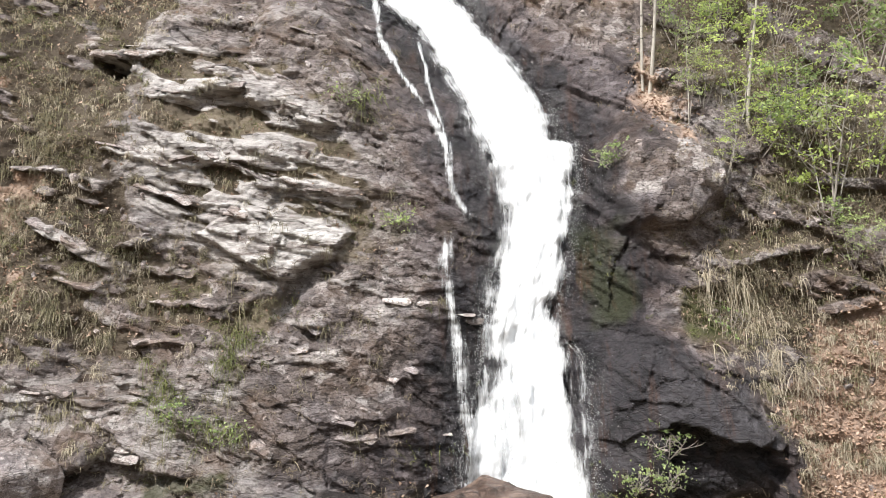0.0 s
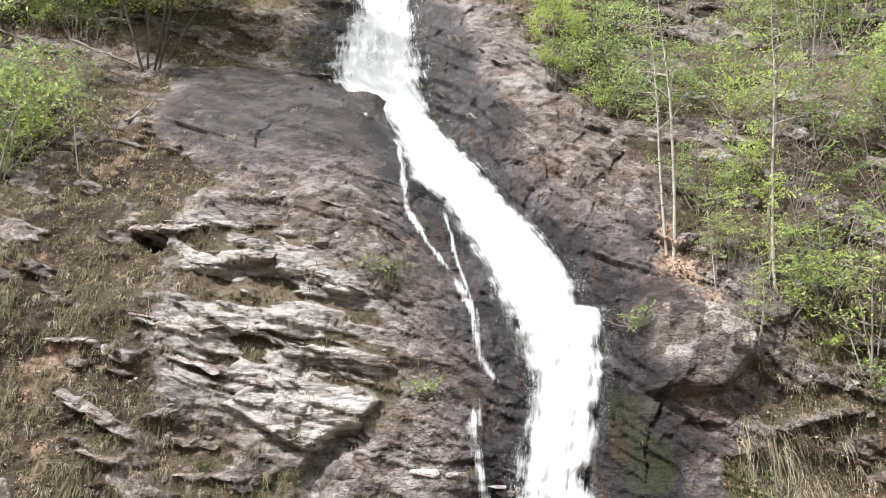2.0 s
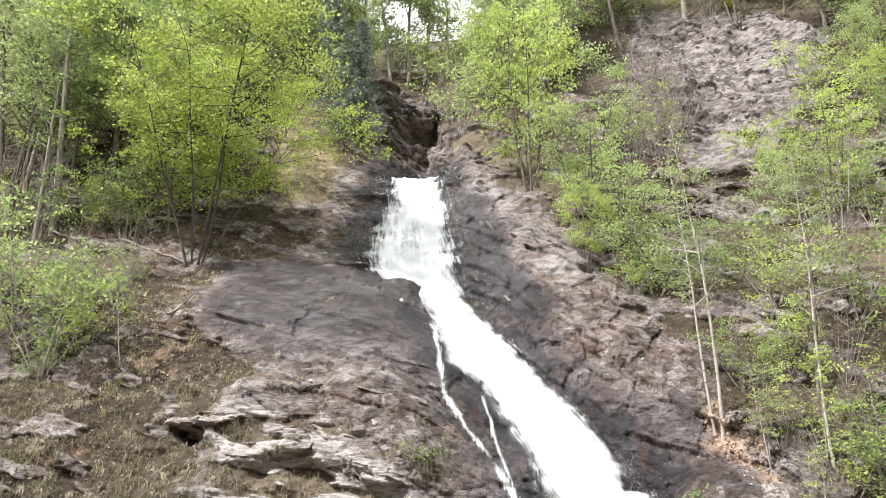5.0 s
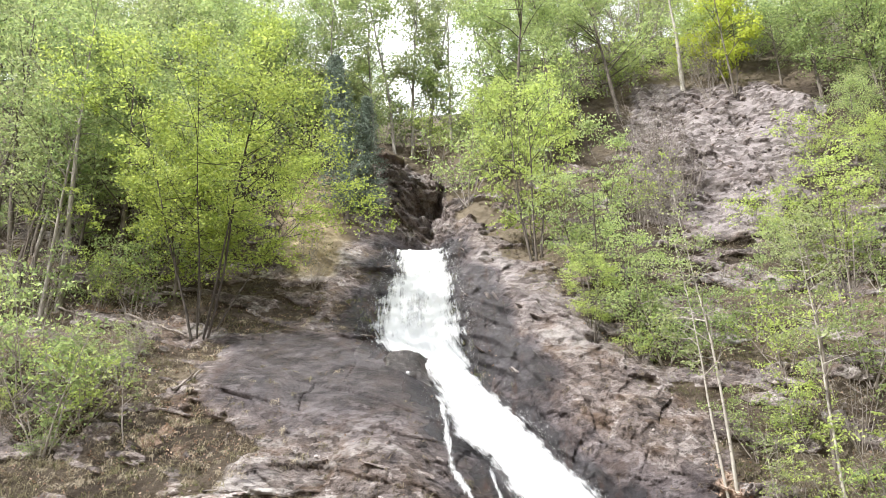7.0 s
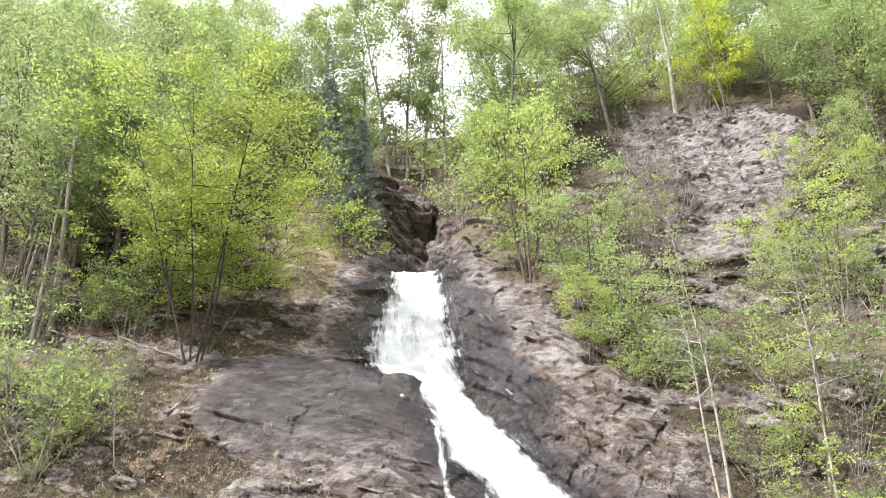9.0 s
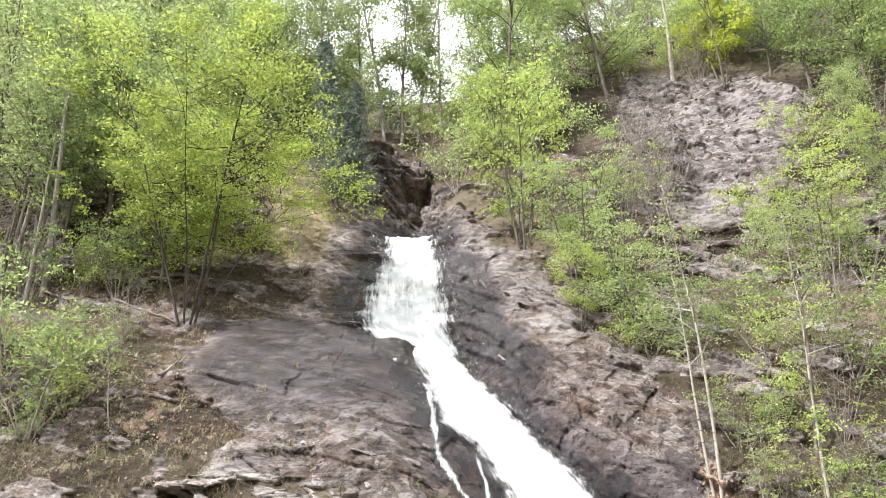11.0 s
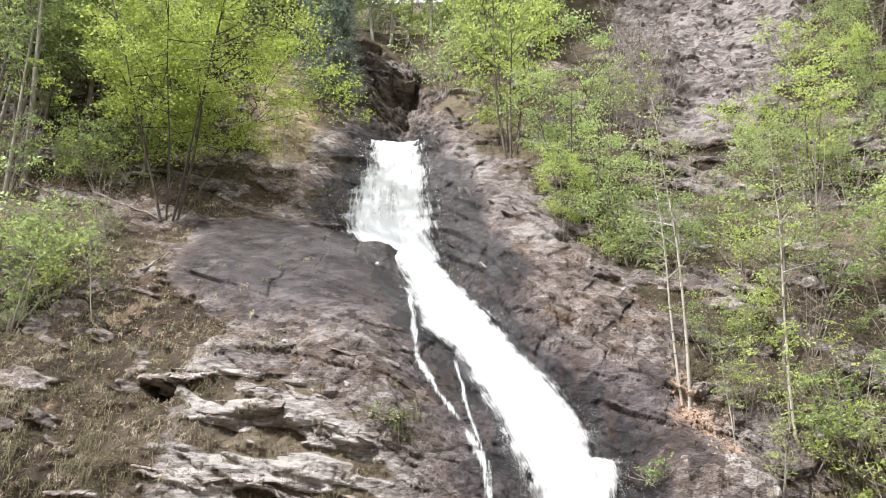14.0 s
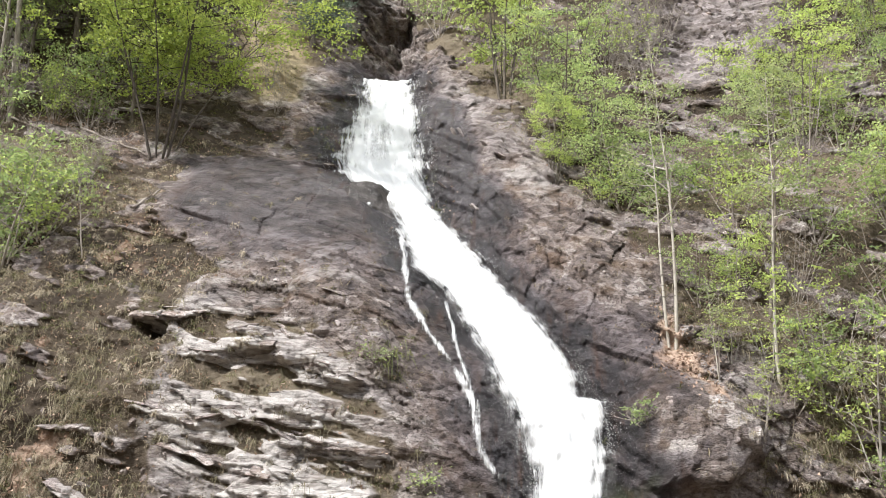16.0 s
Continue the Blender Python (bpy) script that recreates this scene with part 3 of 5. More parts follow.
BARE_TREES = [
    (-7.6, 20.4, 2.6, 0.2),
    (-8.3, 22.3, 2.8, 0.3),
    (-7.2, 23.9, 2.2, -0.2),
    (-7.0, 18.9, 2.2, 0.5),
    (2.73, 20.39, 4.0, 0.7),
    (6.6, 22.76, 5.4, 0.9),
    (5.62, 22.0, 5.3, 0.7),
    (7.42, 22.28, 4.1, 0.7),
    (6.8, 25.91, 4.8, 0.7),
    (7.61, 25.08, 4.5, 0.6),
    (8.25, 23.71, 3.3, 0.6),
    (5.29, 20.15, 3.7, 0.4),
    (6.47, 20.51, 3.8, 0.7),
    (7.98, 35.63, 10.3, 0.9),
    (5.41, 37.62, 7.2, 0.8),
    (6.49, 34.39, 8.4, 0.4),
    (11.37, 32.17, 4.0, 0.2),
    (11.31, 22.2, 2.8, 0.5),
    (7.6, 9.71, 2.5, 0.5),
    (12.45, 18.29, 3.3, 1.0),
    (-29.2, 57.59, 12.7, -2.2),
    (-21.46, 56.99, 11.0, -0.7),
]
BIRCH_TREES = [
    (4.57, 8.5, 8.0, 0.3),
    (4.42, 8.55, 6.6, -0.7),
    (6.4, 7.57, 7.4, 0.2),
    (5.18, 7.6, 2.2, 0.2),
]
SNAG_TREES = [
    (10.36, 33.4, 8.6, 0.5),
]
YELLOW_TREES = [
    (12.46, 31.72, 8.2, 1.0),
]
SHOOT_TREES = [
    (7.87, 5.65, 3.8, 0.0),
    (7.29, 7.28, 3.0, -0.1),
    (8.67, 6.17, 2.8, 0.0),
    (6.24, 7.79, 2.2, -0.1),
    (5.6, 8.08, 1.8, 0.1),
    (5.56, 6.4, 1.6, 0.3),
]


def smooth(a, b, v):
    s = np.clip((v - a) / (b - a), 0, 1)
    return s * s * (3 - 2 * s)


def hash2(i, j, seed):
    h = (i.astype(np.int64) * 374761393 + j.astype(np.int64) * 668265263 + seed * 974634251) & 0xFFFFFFFF
    h = ((h ^ (h >> 13)) * 1274126177) & 0xFFFFFFFF
    h = ((h ^ (h >> 16)) * 2246822519) & 0xFFFFFFFF
    return ((h ^ (h >> 15)) & 0xFFFFFF) / float(0xFFFFFF)


def vnoise(x, y, seed=0):
    """Gradient noise, about -0.7 to 0.7."""
    i, j = np.floor(x), np.floor(y)
    fx, fy = x - i, y - j
    u, v = fx * fx * fx * (fx * (6 * fx - 15) + 10), fy * fy * fy * (fy * (6 * fy - 15) + 10)

    def g(a, b):
        an = hash2(i + a, j + b, seed) * 6.2831853
        return np.cos(an) * (fx - a) + np.sin(an) * (fy - b)
    return (g(0, 0) * (1 - u) + g(1, 0) * u) * (1 - v) + (g(0, 1) * (1 - u) + g(1, 1) * u) * v


def fbm(x, y, seed=0, octaves=4, gain=0.5):
    total, amp = 0.0, 1.0
    for k in range(octaves):
        total = total + amp * vnoise(x * 2 ** k + 17.3 * k, y * 2 ** k - 9.1 * k, seed + k)
        amp *= gain
    return total


def facets(x, y, seed=0, tilt=0.8, crack=0.25):
    """Angular blocks: each cell is a tilted flat face at its own height, about 0 to 1, with open cracks between."""
    i, j = np.floor(x), np.floor(y)
    d1, d2, val = np.full(x.shape, 9.0), np.full(x.shape, 9.0), np.zeros(x.shape)
    for a in (-1, 0, 1):
        for b in (-1, 0, 1):
            ci, cj = i + a, j + b
            dx, dy = x - ci - 0.1 - 0.8 * hash2(ci, cj, seed), y - cj - 0.1 - 0.8 * hash2(ci, cj, seed + 5)
            d = np.abs(dx) + np.abs(dy) * 0.8 + 0.4 * np.hypot(dx, dy)
            near = d < d1
            h = hash2(ci, cj, seed + 9) + tilt * ((hash2(ci, cj, seed + 11) - 0.5) * dx + (hash2(ci, cj, seed + 13) - 0.75) * dy)
            val = np.where(near, h, val)
            d2 = np.where(near, d1, np.minimum(d2, d))
            d1 = np.where(near, d, d1)
    return val - crack * smooth(0.12, 0.02, d2 - d1)


def slabs(u, v, seed=0, tilt=0.5, crack=0.25, edge=0.06):
    """Bedded rock: courses along u of unequal thickness, cut by joints into slabs that stand out by chance, about 0 to 1, crisp at their edges."""
    v = v + 0.42 * vnoise(v * 0.8, v * 0 + 0.37, seed + 40) + 0.22 * vnoise(u * 0.45, v * 0.3, seed + 41) + 0.06 * vnoise(u * 2.6, v * 0.6, seed + 44)
    row = np.floor(v)
    f = v - row
    s = u * (0.6 + 0.9 * hash2(row, row * 0 + 3, seed + 42)) + 9.0 * hash2(row, row * 0 + 1, seed) + 0.28 * f * (hash2(row, row * 0 + 2, seed) - 0.3) + 0.10 * vnoise(u * 1.5, v * 1.5, seed + 43)
    cell = np.floor(s)
    g = s - cell

    def stand_out(r):
        q = np.floor(u * (0.6 + 0.9 * hash2(r, r * 0 + 3, seed + 42)) + 9.0 * hash2(r, r * 0 + 1, seed))
        return hash2(q, r, seed + 7)
    h = hash2(cell, row, seed + 7) + tilt * ((hash2(cell, row, seed + 8) - 0.5) * (g - 0.5) + (0.25 + hash2(cell, row, seed + 9)) * (0.4 - f))
    low = smooth(0.0, edge, f)
    h = h * low + (1 - low) * np.minimum(h, stand_out(row - 1) + tilt * -0.3)
    return h - crack * (smooth(0.03, 0.0, g) + 0.7 * smooth(0.10, 0.02, f))


def inside(poly, x, z, soft):
    """1 inside the outline, 0 outside, with a border that is soft metres wide."""
    poly = np.array(poly, float)
    lo, hi = poly.min(axis=0) - soft, poly.max(axis=0) + soft
    whole_x, within = x, (x > lo[0]) & (x < hi[0]) & (z > lo[1]) & (z < hi[1])
    x, z = x[within], z[within]
    a, b = poly, np.roll(poly, -1, axis=0)
    best, odd = np.full(x.shape, 1e9), np.zeros(x.shape, bool)
    for (ax, az), (bx, bz) in zip(a, b):
        ex, ez = bx - ax, bz - az
        h = np.clip(((x - ax) * ex + (z - az) * ez) / (ex * ex + ez * ez + 1e-9), 0, 1)
        best = np.minimum(best, np.hypot(x - ax - h * ex, z - az - h * ez))
        if ez:
            odd ^= ((az > z) != (bz > z)) & (x < ex * (z - az) / ez + ax)
    result = np.zeros(whole_x.shape)
    result[within] = smooth(-soft, soft, np.where(odd, best, -best))
    return result


def ragged(x, z, scale=0.9):
    """Wandering offsets that fray the outlines."""
    return fbm(x * scale, z * scale, 31, 4, 0.6), fbm(x * scale, z * scale, 47, 4, 0.6)


def inside_rough(poly, x, z, soft, fray, rough=0.5):
    """As inside, with a ragged border."""
    return inside(poly, x + rough * fray[0], z + rough * fray[1], soft)


PROFILE_Z = (-6, -3, 0, 4, 8, 12, 17, 22, 26, 30, 36, 42, 50, 60, 80)
PROFILE_Y = (13.6, 14.3, 15.0, 16.1, 18.0, 21.2, 25.6, 29.6, 31.6, 34.0, 37.6, 42.5, 50, 64, 100)


def slope_at(z):
    """How far back the hillside stands at the height z."""
    knots = np.linspace(-1.2, 1.2, 7)
    return sum(np.interp(z + k, PROFILE_Z, PROFILE_Y) for k in knots) / len(knots)


def middle_of_fall(z):
    return np.interp(z, [p[0] for p in FALL_MIDDLE], [p[1] for p in FALL_MIDDLE])


def hill(x, z):
    """The large shape of the hillside: y at each x and z."""
    x, z = np.asarray(x, float), np.asarray(z, float)
    y = slope_at(z) - 0.006 * np.minimum(np.abs(x), 22) ** 2
    off = x - middle_of_fall(z)
    y = y + 1.3 * np.exp(-(off / 1.9) ** 2) * smooth(34, 24, z)
    y = y + 0.8 * np.exp(-((x + 3.4) / 1.5) ** 2) * smooth(21.5, 23.5, z) * smooth(33, 29, z)
    y = y + 26 * np.exp(-((x + 4.5) / 4.5) ** 4) * smooth(31, 36, z)
    y = y - 0.9 * inside(BULGE_RIGHT, x, z, 0.8) - 0.9 * inside(OVERHANG, x, z, 0.7)
    y = y - 0.7 * inside(SLAB, x, z, 1.2)
    y = y + 0.7 * fbm(x * 0.16, z * 0.16, 3, 3) * smooth(0, 6, np.abs(off))
    return y


def ledges(x, z, rows):
    """Rock shelves: each row is the lower edge from (x0, z0) to (x1, z1), how far it stands out, and how high its face
    is.
    Returns the push towards the viewer and a mask that paints the lit upper face pale."""
    push, bright = np.zeros(x.shape), np.zeros(x.shape)
    for x0, z0, x1, z1, depth, high in rows:
        long = math.hypot(x1 - x0, z1 - z0)
        ex, ez = (x1 - x0) / long, (z1 - z0) / long
        near = (x > min(x0, x1) - 0.8) & (x < max(x0, x1) + 0.8) & (z > min(z0, z1) - 0.8) & (z < max(z0, z1) + 3.5 * high + 0.5)
        px, pz = x[near], z[near]
        t = (px - x0) * ex + (pz - z0) * ez
        s = (pz - z0) * ex - (px - x0) * ez + 0.09 * vnoise(px * 2.3, pz * 0.7, 101) + 0.05 * vnoise(px * 7, pz * 2, 102)
        ends = smooth(-0.35, 0.25, t) * smooth(long + 0.35, long - 0.25, t)
        up = smooth(-0.03, 0.03, s) * np.exp(-np.maximum(s, 0) / high)
        under = np.exp(-np.maximum(-s, 0) / 0.22) * (s < 0)
        push[near] = push[near] + ends * depth * (up - 0.35 * under)
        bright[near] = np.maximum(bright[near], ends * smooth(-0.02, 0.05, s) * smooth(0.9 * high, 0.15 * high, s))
    return push, bright


# ---- building helpers ----
def mesh_of(name, verts, faces, material, smooth_faces=False):
    data = bpy.data.meshes.new(name)
    if isinstance(faces, np.ndarray):
        count, sides = faces.shape
        data.vertices.add(len(verts)), data.loops.add(count * sides), data.polygons.add(count)
        data.vertices.foreach_set("co", np.asarray(verts, np.float32).ravel())
        data.loops.foreach_set("vertex_index", faces.astype(np.int32).ravel())
        data.polygons.foreach_set("loop_start", np.arange(0, count * sides, sides, dtype=np.int32))
        data.update(calc_edges=True)
    else:
        data.from_pydata([tuple(v) for v in verts], [], faces)
    data.materials.append(material)
    if smooth_faces:
        data.polygons.foreach_set("use_smooth", np.ones(len(data.polygons), bool))
    data.update()
    return data


def part(name, data, parent, label=""):
    ob = new(name, data)
    ob.parent = parent
    return tagged(ob, label)


def paint(data, name, values):
    layer = data.attributes.new(name, "FLOAT_COLOR", "POINT")
    layer.data.foreach_set("color", np.asarray(values, np.float32).ravel())


def grid_faces(rows, cols):
    a = (np.arange(rows - 1)[:, None] * cols + np.arange(cols - 1)[None, :]).ravel()
    return np.stack([a, a + 1, a + cols + 1, a + cols], axis=1)


# ---- the rock face and hillside ----
def edge_at(side, z):
    return np.interp(z, [p[1] for p in side], [p[0] for p in side])


def zones(x, z):
    """What covers the hillside: rock, water, pale rock with painted-in lit ledge tops, moss, earth, dead leaves, sand,
    broken stone.
    """
    fray = ragged(x, z)

    def area(poly, soft, rough=0.5):
        return inside_rough(poly, x, z, soft, fray, rough)
    slab, scree, cleft = area(SLAB, 0.4, 0.3) * smooth(10.0, 13.0, z), np.maximum(area(SCREE, 0.9), 0.8 * area(RUBBLE, 0.6)), area(CLEFT, 0.5)
    rock = np.maximum.reduce([area(ROCK_FACE, 0.5), area(ROCK_TOP, 0.6), area(SLAB, 0.4, 0.3), scree, cleft])
    bed = z + 0.28 * x
    strata = area(PALE_STRATA, 1.6, 0.6)
    pockets = smooth(-0.04, 0.16, fbm(x * 0.42, bed * 1.5, 71, 4)) * strata
    outcrop = smooth(0.02, 0.16, fbm(x * 0.42 + 5, bed * 0.95, 77, 4)) * smooth(30, 24, z)
    left = smooth(-6.0, -7.6, x) * smooth(13, 10, z) * smooth(2.6, 3.2, z)
    soil = np.clip(np.maximum(1 - rock - 0.85 * outcrop, pockets), 0, 1)
    soil = np.maximum(soil, left * smooth(0.12, -0.06, fbm(x * 0.5, bed * 1.2, 79, 4)))
    push, bright = np.zeros(x.shape), np.zeros(x.shape)
    for rows in (LEDGES, LEDGES_LOW, LEDGES_RIGHT, LEDGES_TOP):
        p, q = ledges(x, z, rows)
        push, bright = push + 0.22 * p, np.maximum(bright, q)
    plate = inside_rough(PLATE, x, z, 0.06, fray, 0.12)
    boss = inside_rough(WET_BOSS, x, z, 0.2, fray, 0.1)
    round_rock = np.maximum(inside(BULGE_RIGHT, x, z, 0.12), 0.8 * inside_rough(DOME, x, z, 0.3, fray, 0.2))
    push = push + 0.25 * plate + 0.1 * boss + 0.45 * inside_rough(BULGE_RIGHT, x, z, 0.14, fray, 0.12) + 0.45 * inside_rough(DOME, x, z, 0.3, fray, 0.15) + 0.35 * inside(PALE_BOULDER, x, z, 0.25)
    for poly, deep in ((HOLLOW, 0.5), (HOLLOW_LOW, 0.7), (HOLLOW_LEFT, 0.45), (HOLE, 0.9), (UNDERCUT, 0.3), (CAVE, 0.85), (CAVE_TOP, 0.8)):
        push = push - deep * inside_rough(poly, x, z, 0.16, fray, 0.25)
    soil = soil * (1 - np.maximum(smooth(0.2, 0.7, bright), plate))
    gap = np.maximum(edge_at(FALL_LEFT, z) - x, x - edge_at(FALL_RIGHT, z))
    near_water = smooth(1.7, 0.35, gap + 0.9 * fray[0]) * smooth(24, 22.5, z)
    wet = np.maximum.reduce([area(WET_SHADED_RIGHT, 0.5), 0.55 * area(WET_LEFT, 0.9), 0.38 * area(WET_TOP, 0.8), area(SCARP, 0.4, 0.3), cleft * 0.15, boss, near_water, 0.78 * area(SLAB, 0.6, 0.4) * smooth(9.0, 13.0, z), 0.6 * area(DAMP, 0.6)])
    foot = area(PALE_FOOT, 0.5)
    # pale beds, plus ledge tops whitened where they catch the light
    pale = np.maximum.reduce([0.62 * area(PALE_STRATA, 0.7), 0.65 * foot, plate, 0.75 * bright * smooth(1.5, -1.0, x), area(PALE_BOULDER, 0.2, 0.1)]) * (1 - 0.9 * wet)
    moss = np.maximum.reduce([area(MOSS_A, 0.4), area(MOSS_B, 0.25, 0.3), area(MOSS_C, 0.25, 0.3), 0.3 * smooth(0.16, 0.36, fbm(x * 0.9 + 3, z * 1.4, 83, 4)) * smooth(12, 9, z)])
    litter = np.maximum.reduce([area(LITTER, 0.6), 0.85 * area(LITTER_PATH, 0.45, 0.5), 0.5 * smooth(0.16, 0.4, fbm(x * 0.4, z * 0.5 + 8, 87, 4)) * soil * smooth(-6, -9, x)])
    return dict(rock=rock, wet=wet, soil=soil, pale=pale, moss=moss, litter=litter, ochre=area(OCHRE, 0.6), scree=scree, push=push, slab=slab, cleft=cleft, round=round_rock,
                strata=np.maximum(strata, 0.5 * foot),
                bedded=np.clip(0.15 + 0.75 * np.maximum(strata, 0.4 * foot) + 0.25 * left + 0.2 * slab, 0, 1))


def relief(x, z, zone):
    """Beds, broken blocks and roughness, metres towards the viewer."""
    warp, deep = fbm(x * 0.30, z * 0.30, 11, 3), z
    bed = z * 0.96 + x * 0.28 + 0.35 * warp
    wx, wz = x + 0.12 * fbm(x * 1.7, z * 1.7, 13, 3), bed + 0.05 * fbm(x * 1.9, z * 3.0, 15, 3)
    dip = z * 0.95 + x * 0.31 + 0.35 * warp + 0.04 * fbm(x * 1.9, z * 3.0, 15, 3)
    flaky = 0.35 + 0.65 * zone["strata"]
    beds = flaky * (0.17 * slabs(wx / 2.1, dip / 0.55, 1, 0.7, 0.15) + 0.12 * slabs(wx / 0.95, dip / 0.20, 2, 0.7, 0.2, 0.12) + 0.055 * slabs(wx / 0.42, dip / 0.085, 3, 0.6, 0.25, 0.2))
    beds = beds + 0.15 * facets(wx / 1.7, wz / 0.62, 1, 0.9) + (1.5 - 0.8 * flaky) * (0.11 * facets(wx / 0.7, wz / 0.33, 2, 0.9, 0.2) + 0.06 * facets(wx / 0.30, wz / 0.14, 3, 0.9, 0.3))
    high = np.where(z > 9, 9 + (z - 9) * 0.6, z)
    steep = high * 0.80 + x * 0.60 + 0.3 * warp
    along = 0.80 * x - 0.60 * high
    blocks = 0.18 * slabs(along / 1.9, steep / 0.8, 5, 0.9, 0.22) + 0.15 * facets((along + 0.5 * warp) / 1.5, (steep + 0.2 * wx) / 1.3, 5, 1.5, 0.05)
    blocks = blocks + 0.09 * slabs(along / 0.8, (steep + 0.05 * wx) / 0.27, 6, 0.8, 0.25, 0.1) + 0.07 * facets(wx / 0.6 + warp, (high + 0.2 * wx) / 0.45, 6, 1.4, 0.05) + (0.06 - 0.035 * zone["scree"]) * facets(wx / 0.26, high / 0.2, 7, 1.0, 0.3)
    blocks = blocks * (1.1 - 0.68 * zone["scree"] + 2.0 * zone["cleft"])
    tiers = high * 0.9 + x * 0.38 + 0.5 * warp
    blocks = blocks + zone["scree"] * (0.15 * slabs(wx / 1.7, tiers / 0.8, 25, 0.9, 0.1, 0.12) + 0.12 * slabs(wx / 0.8, tiers / 0.27, 26, 0.9, 0.15, 0.15) + 0.16 * facets(wx / 0.9, tiers / 0.6, 28, 1.4, 0.1) + 0.55 * fbm(x * 0.75, z * 0.22, 27, 3))
    lumps = 0.16 * fbm(x * 0.9, z * 0.9, 21, 5, 0.55) + 0.05 * fbm(x * 5, z * 5, 23, 3)
    slab = zone["slab"]
    right = np.maximum(smooth(0.2, 1.8, x + 0.25 * (z - 6)), zone["scree"])
    right = np.maximum(right, 0.9 * zone["cleft"])
    right = np.maximum(right, 0.30 * (1 - zone["strata"]))
    under = smooth(2.2, 3.0, x) * smooth(4.4, 3.2, z)
    bedded = (0.60 + 0.30 * zone["strata"]) * (1 - 0.8 * slab) * (1 - 0.85 * right * (1 - 0.7 * under)) * (1 - 0.7 * zone["soil"])
    broken = (0.08 + 0.85 * right * (1 - 0.6 * under)) * (1 - 0.7 * zone["soil"]) * (1 - 0.85 * slab)
    cut = slab * (0.15 * slabs(wx / 2.6, (z * 0.93 + 0.36 * x) / 1.3, 8, 0.5, 0.45, 0.03) + 0.03 * slabs(wx / 1.1, (z * 0.9 + 0.45 * x) / 0.30, 9, 0.6, 0.2, 0.08))
    z = deep
    under_water = smooth(-0.1, 0.5, x - edge_at(FALL_LEFT, z)) * smooth(-0.1, 0.5, edge_at(FALL_RIGHT, z) - x) * smooth(23.4, 22.4, z)
    rough = bedded * beds + broken * blocks + lumps * (0.3 + 1.0 * zone["soil"]) * (1 - 0.6 * slab) + cut + zone["push"]
    rough = rough - 0.65 * zone["round"] * (bedded * beds + broken * blocks)
    return rough * (1 - 0.85 * under_water)


def surface(x, z):
    x, z = np.atleast_1d(np.asarray(x, float)), np.atleast_1d(np.asarray(z, float))
    zone = zones(x, z)
    return hill(x, z) - relief(x, z, zone), zone


def spot(x, z):
    """The point of the hillside at x and z."""
    return Vector((x, float(surface(x, z)[0][0]), z))


def build_face():
    heights = [-2.0]
    while heights[-1] < 52:
        heights.append(heights[-1] + 0.0021 * float(slope_at(np.array(heights[-1]))) * (1.0 if heights[-1] < 34 else 2.0))
    z = np.array(heights)
    u = np.linspace(-0.68, 0.68, 740)
    zz = np.repeat(z[:, None], len(u), 1)
    xx = u[None, :] * (slope_at(z) * (1 + 0.42 * smooth(8, 34, z)))[:, None]
    yy, zone = surface(xx.ravel(), zz.ravel())
    verts = np.stack([xx.ravel(), yy, zz.ravel()], axis=1)
    data = mesh_of("rock_face", verts, grid_faces(len(z), len(u)), FACE)
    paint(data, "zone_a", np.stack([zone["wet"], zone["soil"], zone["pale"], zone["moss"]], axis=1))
    paint(data, "zone_b", np.stack([zone["litter"], zone["ochre"], zone["scree"], zone["bedded"]], axis=1))
    return tagged(new("rock_face", data), "steep bedded schist rock face with earth and grass pockets", "rock face", kind="structure")


rock_face = build_face()


def build_ground():
    """The valley floor, the bank under the camera and the slopes all round, out to the horizon."""
    lines = np.concatenate([-np.geomspace(1500, 30, 26), np.linspace(-26, 26, 40), np.geomspace(30, 1500, 26)])
    x, y = np.meshgrid(lines, lines)
    x, y = x.ravel(), y.ravel()
    under = np.interp(y, np.array(PROFILE_Y) + 2.5, np.array(PROFILE_Z) - 2.5)
    bank = 3.4 * smooth(12, 4, y)
    z = np.where(y > 14, np.maximum(under, -0.4), bank - 0.4)
    side = smooth(26, 140, np.abs(x)) * 60 + smooth(-40, -260, y) * 70
    z = z + np.where(y > 14, 0, side) + 0.5 * fbm(x * 0.1, y * 0.1, 91, 3)
    z = np.where((y > 60), np.minimum(z, 52 + 0.02 * y), z)
    centre = (np.abs(x) < 3) & (np.abs(y) < 3)
    z = np.where(centre, 3.1, z)
    data = mesh_of("ground", np.stack([x, y, z], axis=1), grid_faces(len(lines), len(lines)), GROUND, True)
    return tagged(new("ground", data), "valley floor and wooded slopes of earth and grass", "ground", kind="structure")


build_ground()


